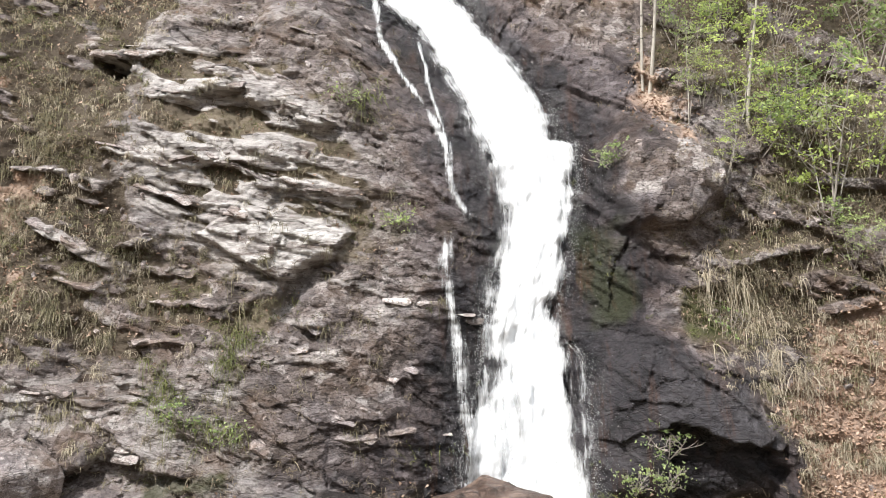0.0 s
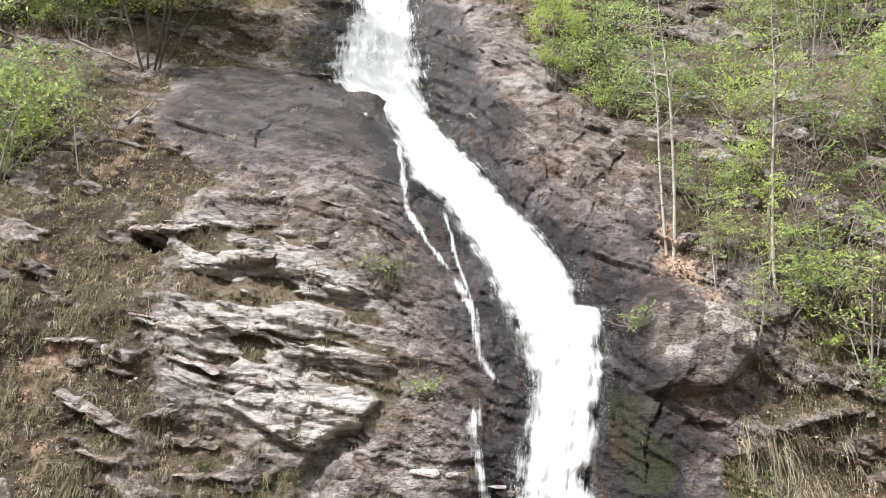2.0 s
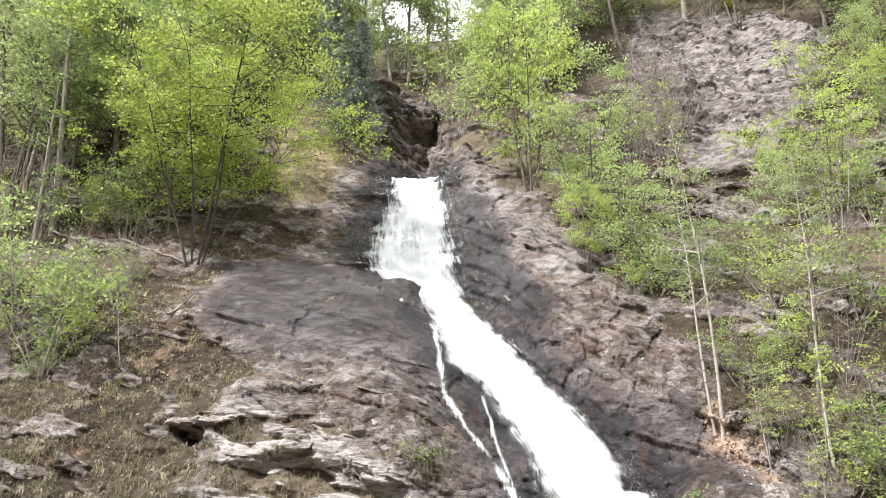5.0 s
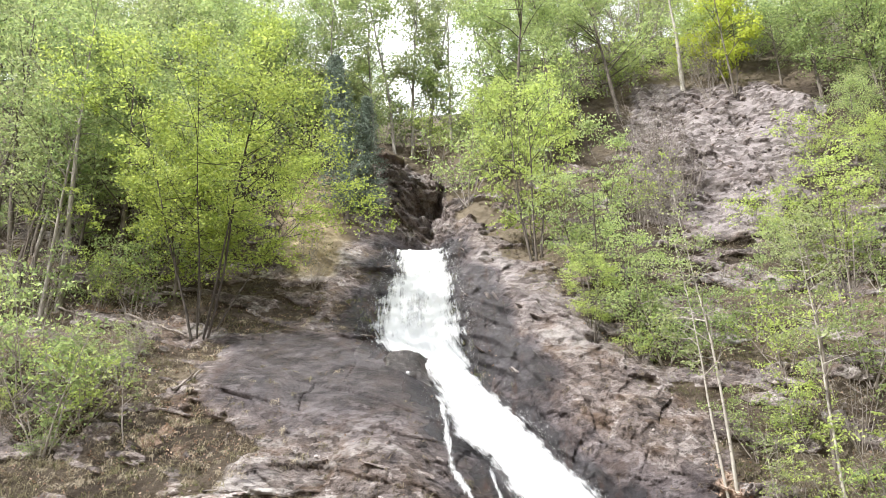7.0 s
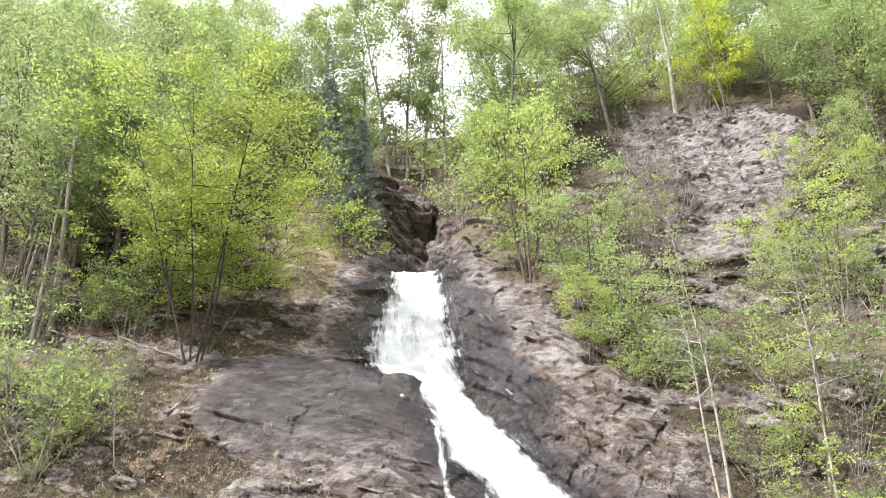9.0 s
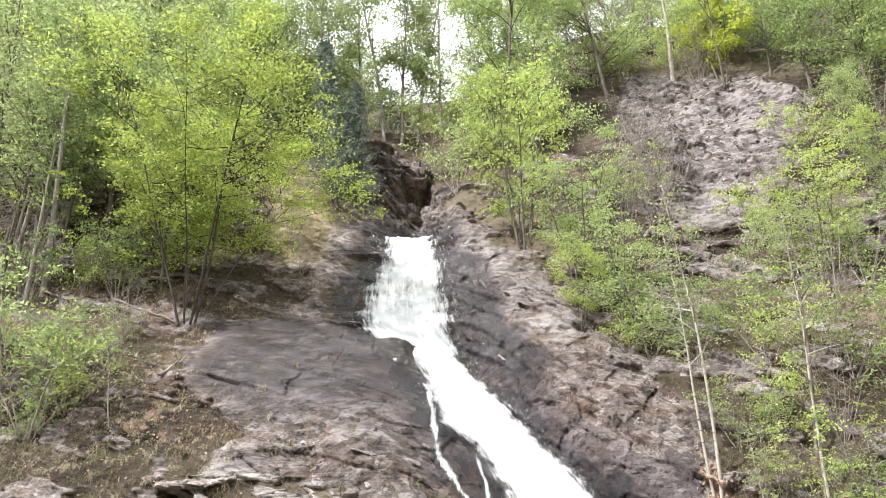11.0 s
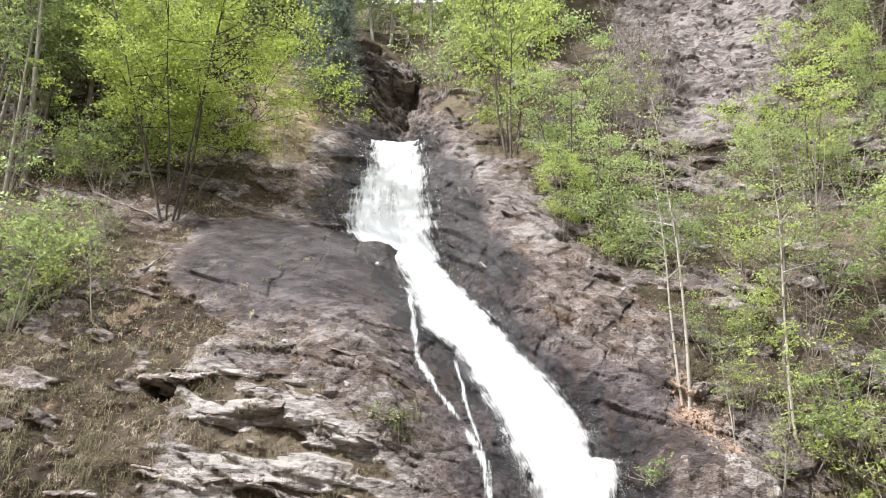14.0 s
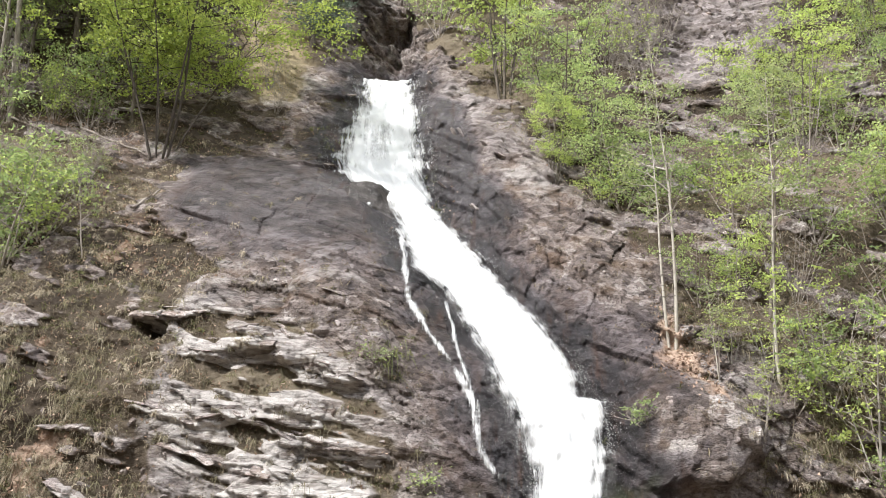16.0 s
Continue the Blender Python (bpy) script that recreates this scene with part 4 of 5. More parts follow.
# ---- the water ----
def build_sheet(name, material, lift, grow, seed):
    z = np.arange(-0.3, 23.45, 0.045)
    u = np.linspace(0, 1, 72)
    left, right = edge_at(FALL_LEFT, z) - grow, edge_at(FALL_RIGHT, z) + grow
    left = left + 0.16 * fbm(z * 2.2, z * 0 + 3.3, seed + 20, 3, 0.5)
    right = right + 0.16 * fbm(z * 2.2, z * 0 + 7.7, seed + 30, 3, 0.5)
    wob = 0.10 * vnoise(z * 1.3, z * 0 + seed, seed)
    zz = np.repeat(z[:, None], len(u), 1)
    zz = zz + smooth(21.0, 23.0, zz) * 0.9 * fbm(np.repeat(u[None, :], len(z), 0) * 3.5, zz * 0 + 1.7, 44, 3)
    xx = left[:, None] * (1 - u) + right[:, None] * u + wob[:, None]
    yy = hill(xx.ravel(), zz.ravel()).reshape(xx.shape)
    arch = np.sin(np.pi * np.clip(u, 0, 1)) ** 0.7
    flow_x = xx - middle_of_fall(zz)
    rough = 0.16 * fbm(flow_x * 3.2, zz * 0.8, seed, 4) + 0.10 * fbm(flow_x * 1.2, zz * 1.4, seed + 3, 3)
    crest = smooth(22.0, 23.45, zz)
    yy = yy - (lift * (0.35 + 0.65 * arch[None, :]) + rough) * (1 - crest) + 0.5 * crest
    data = mesh_of(name, np.stack([xx.ravel(), yy.ravel(), zz.ravel()], axis=1), grid_faces(len(z), len(u)), material, True)
    margin = np.minimum(u, 1 - u)[None, :] * (right - left)[:, None]
    solid = smooth(0.0, 0.7 + 0.5 * smooth(14, 16, z)[:, None] * smooth(23, 21, z)[:, None], margin)
    holes = smooth(0.10, 0.42, fbm(flow_x * 1.6, zz * 0.35, seed + 8, 3)) * smooth(5.0, 3.0, zz) + 0.55 * smooth(-0.1, 0.45, fbm(flow_x * 1.9, zz * 0.30, seed + 9, 3)) * smooth(14.5, 16.0, zz) * smooth(22.3, 21.0, zz)
    solid = solid * (1 - 0.62 * np.clip(holes + 0.9 * np.exp(-((xx + 3.1) / 0.45) ** 2 - ((zz - 17.6) / 1.3) ** 2), 0, 1))
    flat = np.zeros(len(solid.ravel()))
    paint(data, "flow", np.stack([flow_x.ravel() + 20, zz.ravel(), solid.ravel(), flat], axis=1))
    return data


waterfall = tagged(new("waterfall"), "white foaming waterfall dropping in steps over dark rock", "waterfall")
waterfall.location = spot(1.6, 0.0)


def hang(name, data, thing, label=""):
    """A part whose mesh is written in world places."""
    ob = part(name, data, thing, label)
    ob.matrix_parent_inverse = Matrix.Translation(-thing.location)
    return ob


hang("main_sheet", build_sheet("main_sheet", WATER, 0.55, -0.06, 3), waterfall)
hang("veil", build_sheet("veil", WATER_THIN, 0.72, 0.25, 8), waterfall, "torn outer veil of falling water")


def build_rivulet(name, path, width, seed):
    pts = np.array(path, float)
    run = np.concatenate([[0], np.cumsum(np.hypot(*np.diff(pts, axis=0).T))])
    s = np.arange(0, run[-1], 0.05)
    xs, zs = np.interp(s, run, pts[:, 0]), np.interp(s, run, pts[:, 1])
    xs = xs + 0.06 * vnoise(s * 1.1, s * 0 + seed, seed)
    u = np.linspace(-1, 1, 9)
    wide = width * (0.75 + 0.5 * vnoise(s * 0.9, s * 0 + 4, seed + 1))
    xx = xs[:, None] + wide[:, None] * u[None, :]
    zz = np.repeat(zs[:, None], 9, 1)
    yy = surface(xx.ravel(), zz.ravel())[0].reshape(xx.shape)
    low = np.minimum.accumulate(yy[::-1], axis=0)[::-1] * 0 + yy.min(axis=1, keepdims=True)
    yy = np.minimum(yy, low + 0.05) - 0.07 * (1 - np.abs(u))[None, :] - 0.03
    data = mesh_of(name, np.stack([xx.ravel(), yy.ravel(), zz.ravel()], axis=1), grid_faces(len(s), 9), WATER_THIN, True)
    solid = np.repeat((0.62 * (1 - np.abs(u)) + 0.05)[None, :], len(s), 0) * ((0.85 + 0.9 * vnoise(s * 1.6, s * 0, seed + 2)) * smooth(0, 0.5, s) * smooth(run[-1], run[-1] - 0.4, s))[:, None]
    paint(data, "flow", np.stack([xx.ravel() * 2 + 20, np.repeat(s[:, None], 9, 1).ravel(), solid.ravel(), np.zeros(xx.size)], axis=1))
    ob = new(name, data)
    return tagged(ob, "thin white rivulet running down the wet rock", "rivulet", "rivulets beside the fall")


for path, width, seed in ((RIVULET_A, 0.17, 5), (RIVULET_B, 0.26, 6), (RIVULET_C, 0.10, 7), (RIVULET_D, 0.16, 8)):
    build_rivulet("rivulet", path, width, seed)


def build_spray(count):
    rng = np.random.default_rng(12)
    z = np.concatenate([rng.uniform(-0.2, 22, count // 2), rng.uniform(0, 8.2, count - count // 2)])
    side = rng.random(count) < 0.5
    x = np.where(side, edge_at(FALL_LEFT, z) - 0.05, edge_at(FALL_RIGHT, z) + 0.05) + np.where(side, -1, 1) * rng.exponential(0.11, count)
    y = hill(x, z) - rng.uniform(0.25, 0.9, count)
    size = rng.uniform(0.002, 0.006, count)
    base = np.array([(1, 0, -0.6), (-1, 0, -0.6), (0, 1, -0.6), (0, 0, 1.8)])
    verts = (np.stack([x, y, z], axis=1)[:, None, :] + size[:, None, None] * base[None]).reshape(-1, 3)
    faces = (np.arange(count)[:, None, None] * 4 + np.array([(0, 1, 3), (1, 2, 3), (2, 0, 3), (0, 2, 1)])[None]).reshape(-1, 3)
    return tagged(new("spray", mesh_of("spray", verts, faces, DROPLET)), "fine white water drops thrown off the fall", "spray", kind="stuff")


build_spray(11000)


# ---- trees and bushes ----
class Wood:
    """Tapered round limbs in one mesh."""

    def __init__(self):
        self.verts, self.faces = [], []

    def limb(self, pts, radii, sides=6):
        first = len(self.verts)
        for k, p in enumerate(pts):
            way = (pts[min(k + 1, len(pts) - 1)] - pts[max(k - 1, 0)]).normalized()
            a = way.orthogonal().normalized()
            b = way.cross(a)
            for s in range(sides):
                an = 6.2832 * s / sides
                self.verts.append(p + (a * math.cos(an) + b * math.sin(an)) * radii[k])
        for k in range(len(pts) - 1):
            for s in range(sides):
                i, j = first + k * sides + s, first + k * sides + (s + 1) % sides
                self.faces.append((i, j, j + sides, i + sides))


def bend(rng, start, way, length, steps, curl, lift=0.0):
    """A winding line from start."""
    pts, p, d = [start.copy()], start.copy(), way.normalized()
    for _ in range(steps):
        d = (d + Vector((rng.uniform(-1, 1), rng.uniform(-1, 1), rng.uniform(-1, 1) + lift)) * curl).normalized()
        p = p + d * (length / steps)
        pts.append(p.copy())
    return pts


def leaves_mesh(name, centres, size, material, rng, long=1.5, flat=0.5):
    """Many small pointed leaves."""
    n = len(centres)
    ax = rng.normal(size=(n, 3))
    ax /= np.linalg.norm(ax, axis=1)[:, None]
    up = rng.normal(size=(n, 3)) * (1 - flat) + np.array([0, 0, flat])
    bx = np.cross(ax, up)
    bx /= np.linalg.norm(bx, axis=1)[:, None] + 1e-6
    s = size * rng.uniform(0.6, 1.35, n)[:, None]
    c = np.asarray(centres)
    verts = np.stack([c - ax * s * 0.6 * long, c + bx * s * 0.6 + ax * s * 0.2, c + ax * s * 0.45 * long - bx * s * 0.5], axis=1).reshape(-1, 3)
    return mesh_of(name, verts, np.arange(3 * n).reshape(-1, 3), material)


def build_tree(name, label, category, seed, height, stems, crown_from, spread, leaf_count, leaf_size, leaf, bark, radius, lean=0.12, limbs=14, fan=0.0, group="", twigs=2, rise=(0.25, 0.9)):
    """A tree: stems with limbs and twigs, and a crown of leaf clumps along them."""
    rng = random.Random(seed)
    nrng = np.random.default_rng(seed)
    wood, tips = Wood(), []
    for k in range(stems):
        around = 6.2832 * (k + rng.random() * 0.7) / stems
        out = Vector((math.cos(around), math.sin(around), 0))
        base = out * (0.05 * height * 0.4 if stems > 1 else 0)
        way = Vector((0, 0, 1)) + out * (fan * rng.uniform(0.5, 1.3) if stems > 1 else 0) + Vector((rng.uniform(-1, 1), rng.uniform(-1, 1), 0)) * lean
        tall = height * (rng.uniform(0.75, 1.0) if stems > 1 and k else 1.0)
        path = bend(rng, base - Vector((0, 0, 0.25)), way, tall, 10, 0.05, 0.4)
        r0 = radius * (rng.uniform(0.6, 1.0) if k else 1.0)
        wood.limb(path, [max(r0 * (1 - i / 10.6), 0.008) for i in range(11)], 6 if stems < 5 else 5)
        for m in range(limbs):
            f = crown_from + (1 - crown_from) * (m + rng.random()) / limbs
            i = min(int(f * 10), 9)
            p = path[i].lerp(path[i + 1], f * 10 - i)
            an = rng.uniform(0, 6.2832)
            shape = math.sin(min(1.0, (f - crown_from) / (1 - crown_from) * 0.85 + 0.18) * math.pi) ** 0.6
            length = spread * shape * rng.uniform(0.6 if stems < 8 else 0.35, 1.1) + 0.15
            line = bend(rng, p, Vector((math.cos(an), math.sin(an), rng.uniform(*rise))), length, 4, 0.16, 0.15)
            r = r0 * (1 - f) * 0.45 + 0.012
            wood.limb(line, [max(r * (1 - j / 4.4), 0.005) for j in range(5)], 3)
            tips += line[2:]
            for _ in range(twigs):
                q = line[rng.randint(2, 4)]
                twig = bend(rng, q, Vector((rng.uniform(-1, 1), rng.uniform(-1, 1), rng.uniform(-0.2, 0.8))), length * 0.45, 2, 0.22)
                wood.limb(twig, [0.008, 0.006, 0.003], 3)
                tips += twig[1:]
    tree = tagged(new(name), label, category, group)
    part("trunk", mesh_of("trunk", wood.verts, wood.faces, bark, True), tree)
    if leaf_count:
        at = np.array([tuple(t) for t in tips])
        groups = max(12, leaf_count // (60 if leaf_count > 20000 else 22))
        keep = at[nrng.integers(0, len(at), groups)] + nrng.normal(size=(groups, 3)) * 0.07 * spread
        clump = (0.025 * spread + 0.07) * nrng.uniform(0.6, 1.5, groups)
        own = nrng.integers(0, groups, leaf_count)
        tip = nrng.normal(size=(groups, 2)) * 0.35
        off = nrng.normal(size=(leaf_count, 3)) * clump[own][:, None] * np.array([1.7, 1.7, 0.32])
        off[:, 2] += (off[:, :2] * tip[own]).sum(axis=1)
        pick = keep[own] + off
        part("crown", leaves_mesh("crown", pick, leaf_size, leaf, nrng), tree)
    return tree


def build_spruce(name, label, seed, height, spread):
    rng = random.Random(seed)
    nrng = np.random.default_rng(seed)
    wood, needles = Wood(), []
    path = [Vector((0, 0, -0.2 + k * height / 8)) for k in range(9)]
    wood.limb(path, [max(0.14 * (1 - k / 8.3), 0.01) for k in range(9)], 7)
    z = 0.6
    while z < height - 0.2:
        f = 1 - z / height
        for k in range(7):
            an = 6.2832 * (k + rng.random()) / 7
            reach = spread * (f ** 0.85) * rng.uniform(0.7, 1.1) + 0.12
            line = bend(rng, Vector((0, 0, z)), Vector((math.cos(an), math.sin(an), 0.15)), reach, 5, 0.06, -0.5)
            wood.limb(line, [0.025, 0.02, 0.015, 0.011, 0.007, 0.004], 3)
            for a, b in zip(line, line[1:]):
                for _ in range(16):
                    q = a.lerp(b, rng.random())
                    needles.append(tuple(q + Vector((rng.gauss(0, 0.10), rng.gauss(0, 0.10), rng.gauss(-0.06, 0.06)))))
        z += 0.36
    tree = tagged(new(name), label, "spruce tree")
    part("trunk", mesh_of("trunk", wood.verts, wood.faces, BARK, True), tree)
    part("crown", leaves_mesh("crown", needles, 0.052, NEEDLE, nrng, 2.6, 0.4), tree)
    return tree


def stand(models, rows, nominal, seed, wide=1.0):
    """Copies of the models, one at each row: x, height of the foot, tree height, lean."""
    rng = random.Random(seed)
    feet = surface([r[0] for r in rows], [r[1] for r in rows])[0]
    for k, (x, z, tall, over) in enumerate(rows):
        s = tall / nominal
        w = s * wide * rng.uniform(0.9, 1.15)
        m = Matrix.Translation((x, float(feet[k]), z)) @ Matrix.Rotation(math.atan2(over, tall) * 0.8, 4, "Y") @ Matrix.Rotation(rng.uniform(0, 6.28), 4, "Z") @ Matrix.Diagonal((w, w, s, 1))
        model = models[k % len(models)]
        if not model.get("used"):
            model["used"] = True
            model.matrix_basis = m
        else:
            twin = copy_thing(model, m)
            twin.matrix_basis = m


broad = [build_tree("broadleaf_tree", "broadleaf tree in bright fresh spring leaf", "tree", 100 + k, 8, 1, 0.22, 2.5, 6800, 0.070, (LEAF, LEAF_DEEP, LEAF, LEAF_PALE)[k], BARK, 0.10, 0.10, 20, 0, "trees of the upper slope") for k in range(4)]
stand(broad, BROAD_TREES, 8, 1, 1.0)
hazel = [build_tree("many_stemmed_tree", "many-stemmed broadleaf tree with bright yellow-green leaves", "tree", 7, 14, 8, 0.33, 3.5, 46000, 0.074, LEAF_VIVID, BARK_DARK, 0.05, 0.06, 20, 0.27, "", 3, (-0.1, 0.4))]
stand(hazel, HAZEL_TREES, 14, 2)
multi = [build_tree("many_stemmed_tree", "slender many-stemmed tree in light green leaf", "tree", 21 + k, 7, 6, 0.25, 1.5, 6200, 0.070, (LEAF_FRESH, LEAF)[k], BARK, 0.05, 0.05, 9, 0.22) for k in range(2)]
stand(multi, MULTI_TREES, 7, 3)
sparse = [build_tree("slender_tree", "slender grey tree with sparse young leaves", "tree", 31 + k, 10, 1, 0.35, 1.9, 2300, 0.068, (LEAF_PALE, LEAF_DEEP)[k], BARK_GREY if k else BARK, 0.09, 0.12, 18, 0, "slender trees on the slope") for k in range(2)]
stand(sparse, SPARSE_TREES, 10, 4)
slim = [build_tree("tall_slim_tree", "tall slim tree with thin pale spring foliage", "tree", 41 + k, 12, 1, 0.12, 1.8, 4600, 0.080, (LEAF_PALE, LEAF)[k], BARK_GREY, 0.07, 0.06, 18, 0, "slim trees on the ridge") for k in range(2)]
stand(slim, SLIM_TREES, 12, 5)
bush = [build_tree("bush", "leafy bush in fresh green spring leaf", "bush", 51 + k, 3, 6, 0.12, 1.0, 1700, 0.058, (LEAF_DEEP, LEAF_FRESH, LEAF)[k], TWIG, 0.022, 0.15, 5, 0.45, "bushes on the slope", 1) for k in range(3)]
stand(bush, BUSH_TREES, 3, 6, 1.1)
bare = [build_tree("bare_bush", "bare grey shrub with fine leafless twigs", "shrub", 61 + k, 5, 8, 0.10, 1.2, 0, 0.1, LEAF, TWIG, 0.03, 0.12, 10, 0.28, "bare shrubs") for k in range(2)]
stand(bare, BARE_TREES, 5, 7)
birch = [build_tree("birch_tree", "thin pale birch with a nearly bare crown", "birch tree", 71 + k, 7, 1, 0.45, 0.9, 600, 0.05, LEAF_PALE, BARK_PALE, 0.043, 0.05, 16, 0, "birches beside the path") for k in range(2)]
stand(birch, BIRCH_TREES, 7, 8)
sapling = [build_tree("sapling", "thin sapling with a few young leaves", "sapling", 81, 3, 1, 0.3, 0.5, 120, 0.07, LEAF_PALE, TWIG, 0.025, 0.1, 9, 0, "saplings")]
stand(sapling, SAPLING_TREES, 3, 9)
snag = [build_tree("dead_tree", "pale dead tree trunk with short broken limbs", "dead tree", 91, 9, 1, 0.5, 0.7, 0, 0.1, LEAF, BARK_PALE, 0.16, 0.03, 9)]
stand(snag, SNAG_TREES, 9, 10)
yellow = [build_tree("yellow_leaved_tree", "small tree in yellow spring leaf", "tree", 95, 8, 3, 0.25, 1.7, 5600, 0.092, LEAF_YELLOW, BARK, 0.07, 0.06, 12, 0.2)]
stand(yellow, YELLOW_TREES, 8, 11)
spruce = [build_spruce("spruce_tree", "dark blue-green spruce beside the cleft", 5, 9, 1.5)]
stand(spruce, SPRUCE_TREES, 9, 12)


def wild(count, seed, left, right, low, high, tall):
    """Chance places in a stretch of wood, clear of the water and the bare cliff."""
    rng = np.random.default_rng(seed)
    x, z = rng.uniform(left, right, count), rng.uniform(low, high, count)
    zone = zones(x, z)
    keep = (zone["rock"] < 0.3) & (zone["ochre"] < 0.2) & (np.abs(x - middle_of_fall(z)) > 3.5)
    return [(float(a), float(b), float(h), 0.0) for a, b, h in zip(x[keep], z[keep], rng.uniform(*tall, count)[keep])]


stand(broad, wild(9, 201, -27, -11, 20, 33, (6, 9.5)), 8, 21)
stand(sparse, wild(26, 202, -25, -10.5, 16, 36, (8, 13)), 10, 22)
stand(bush, wild(30, 203, -24, -10, 13, 30, (2, 4)), 3, 23)
stand(bare, wild(17, 204, -24, -11, 14, 34, (2.5, 5)), 5, 24)
stand(broad, wild(20, 205, 2, 27, 25, 46, (6, 10)), 8, 25)
stand(multi, wild(7, 216, 6, 22, 10, 28, (3, 6)), 7, 38)
stand(sparse, wild(12, 206, 5, 22, 9, 34, (4, 8)), 10, 26)
stand(bush, wild(16, 207, 5, 22, 9, 30, (1.5, 3.5)), 3, 27)
stand(bare, wild(9, 208, 5, 22, 8, 36, (3, 5.5)), 5, 28)
stand(slim, wild(24, 209, -16, 6, 29, 33, (8, 13)), 12, 29)
stand(bush, wild(26, 210, -10, 3, 26, 33, (1.5, 3.5)), 3, 30)
stand(broad, wild(10, 211, -10, 2, 30, 34, (6, 10)), 8, 32)

stand(bush, wild(46, 220, -9, 2, 31.2, 35.5, (2, 4.5)), 3, 42)
stand(broad, wild(16, 219, -34, -14, 33, 45, (8, 12)), 8, 41)
stand(broad, wild(26, 217, 3, 34, 42, 51, (7, 11)), 8, 39)
stand(multi, wild(10, 218, 8, 30, 36, 46, (5, 8)), 7, 40)
stand(bush, wild(30, 212, 4, 26, 31, 41, (1.5, 4)), 3, 34)
stand(bare, wild(12, 213, 4, 24, 31, 40, (2.5, 5)), 5, 35)
stand(bare, wild(9, 214, -15, -11, 9.5, 15, (1.5, 3)), 5, 36)
stand(bush, wild(12, 215, -15, -11.5, 9.5, 15, (0.8, 1.8)), 3, 37)
fern = [build_tree("small_plant", "small green plant growing from the wet rock", "plant", 87 + k, 0.6, 6, 0.1, 0.28, 260, 0.045, (LEAF, LEAF_DEEP)[k], TWIG, 0.006, 0.3, 4, 0.8, "small plants on the rock") for k in range(2)]
stand(fern, [(x, z, 0.55, 0.0) for x, z in PLANTS], 0.6, 31)

for k, (x0, z0, x1, z1) in enumerate(LOGS):
    rng = random.Random(500 + k)
    a, b = spot(x0, z0) - Vector((0, 0.12, 0)), spot(x1, z1) - Vector((0, 0.12, 0))
    log = Wood()
    pts = [a.lerp(b, i / 7) + Vector((0, 0, rng.uniform(-0.05, 0.05))) for i in range(8)]
    log.limb(pts, [0.045 - 0.004 * i for i in range(8)], 7)
    for i in (2, 4, 5):
        log.limb(bend(rng, pts[i], Vector((rng.uniform(-1, 1), -0.6, 0.7)), 0.5, 3, 0.2), [0.02, 0.015, 0.01, 0.006], 4)
    tagged(new("fallen_branch", mesh_of("fallen_branch", log.verts, log.faces, TWIG, True)), "grey fallen branch lying on the slope", "branch", "fallen branches")

shoot = [build_tree("young_tree", "thin-stemmed young tree with scattered light green leaves", "tree", 97 + k, 4, 3, 0.25, 0.9, 800, 0.056, LEAF_FRESH, BARK_GREY, 0.03, 0.12, 10, 0.2, "young trees above the path") for k in range(2)]
stand(shoot, SHOOT_TREES, 4, 33)


# ---- boulders and slabs ----
def build_stone(seed, size, flat=1.0, points=22):
    """An angular block of stone."""
    rng = random.Random(seed)
    bm = bmesh.new()
    for _ in range(points):
        v = Vector((rng.uniform(-1, 1), rng.uniform(-1, 1), rng.uniform(-1, 1)))
        big = max(abs(c) for c in v)
        v = v.lerp(v / big, 0.75)
        bm.verts.new((v.x * size[0], v.y * size[1], v.z * size[2] * flat))
    res = bmesh.ops.convex_hull(bm, input=list(bm.verts))
    loose = [g for g in res["geom_interior"] if isinstance(g, bmesh.types.BMVert)]
    bmesh.ops.delete(bm, geom=loose, context="VERTS")
    bmesh.ops.bevel(bm, geom=list(bm.edges), offset=0.06 * min(size), segments=1, affect="EDGES")
    return bm


def stone_mesh(name, seed, size, material, rounds=0, wear=0.0, worn=3):
    bm = build_stone(seed, size)
    if rounds:
        bmesh.ops.triangulate(bm, faces=list(bm.faces))
        bmesh.ops.subdivide_edges(bm, edges=list(bm.edges), cuts=rounds, use_grid_fill=True)
        for _ in range(worn):
            bmesh.ops.smooth_vert(bm, verts=list(bm.verts), factor=0.5, use_axis_x=True, use_axis_y=True, use_axis_z=True)
        for v in bm.verts:
            v.co += v.co.normalized() * wear * (noise.fractal(v.co * 1.4 + Vector((seed, 0, 0)), 1.0, 2.0, 4))
    data = bpy.data.meshes.new(name)
    bm.to_mesh(data)
    bm.free()
    data.materials.append(material)
    return data


BOULDERS = (
    # x, y, z, half sizes, turn, material, label
    (0.55, 12.6, 0.55, (1.0, 0.8, 0.95), 20, STONE_BROWN, "rounded wet brown boulder below the fall"),
    (-7.5, 14.6, 0.9, (0.6, 0.6, 0.62), 40, STONE_WHITE, "pale grey boulder at the foot of the slope"),
    (-3.1, 23.35, 13.75, (1.15, 0.9, 0.8), 15, STONE_DARK, "smooth dark wet boulder under the upper fall"),
    (-1.9, 14.4, -0.1, (1.1, 0.8, 0.75), 75, STONE_DARK, "dark wet boulder at the foot of the rock"),
)
for k, (x, y, z, size, turn, mat, label) in enumerate(BOULDERS):
    ob = new("boulder", stone_mesh("boulder", 300 + k, size, mat, 4, 0.12, 14 if mat is STONE_DARK else 4))
    ob.data.polygons.foreach_set("use_smooth", [mat is STONE_DARK] * len(ob.data.polygons))
    ob.matrix_basis = pose(x, y, z, 8, 5, turn)
    tagged(ob, label, "boulder", "boulders at the foot")


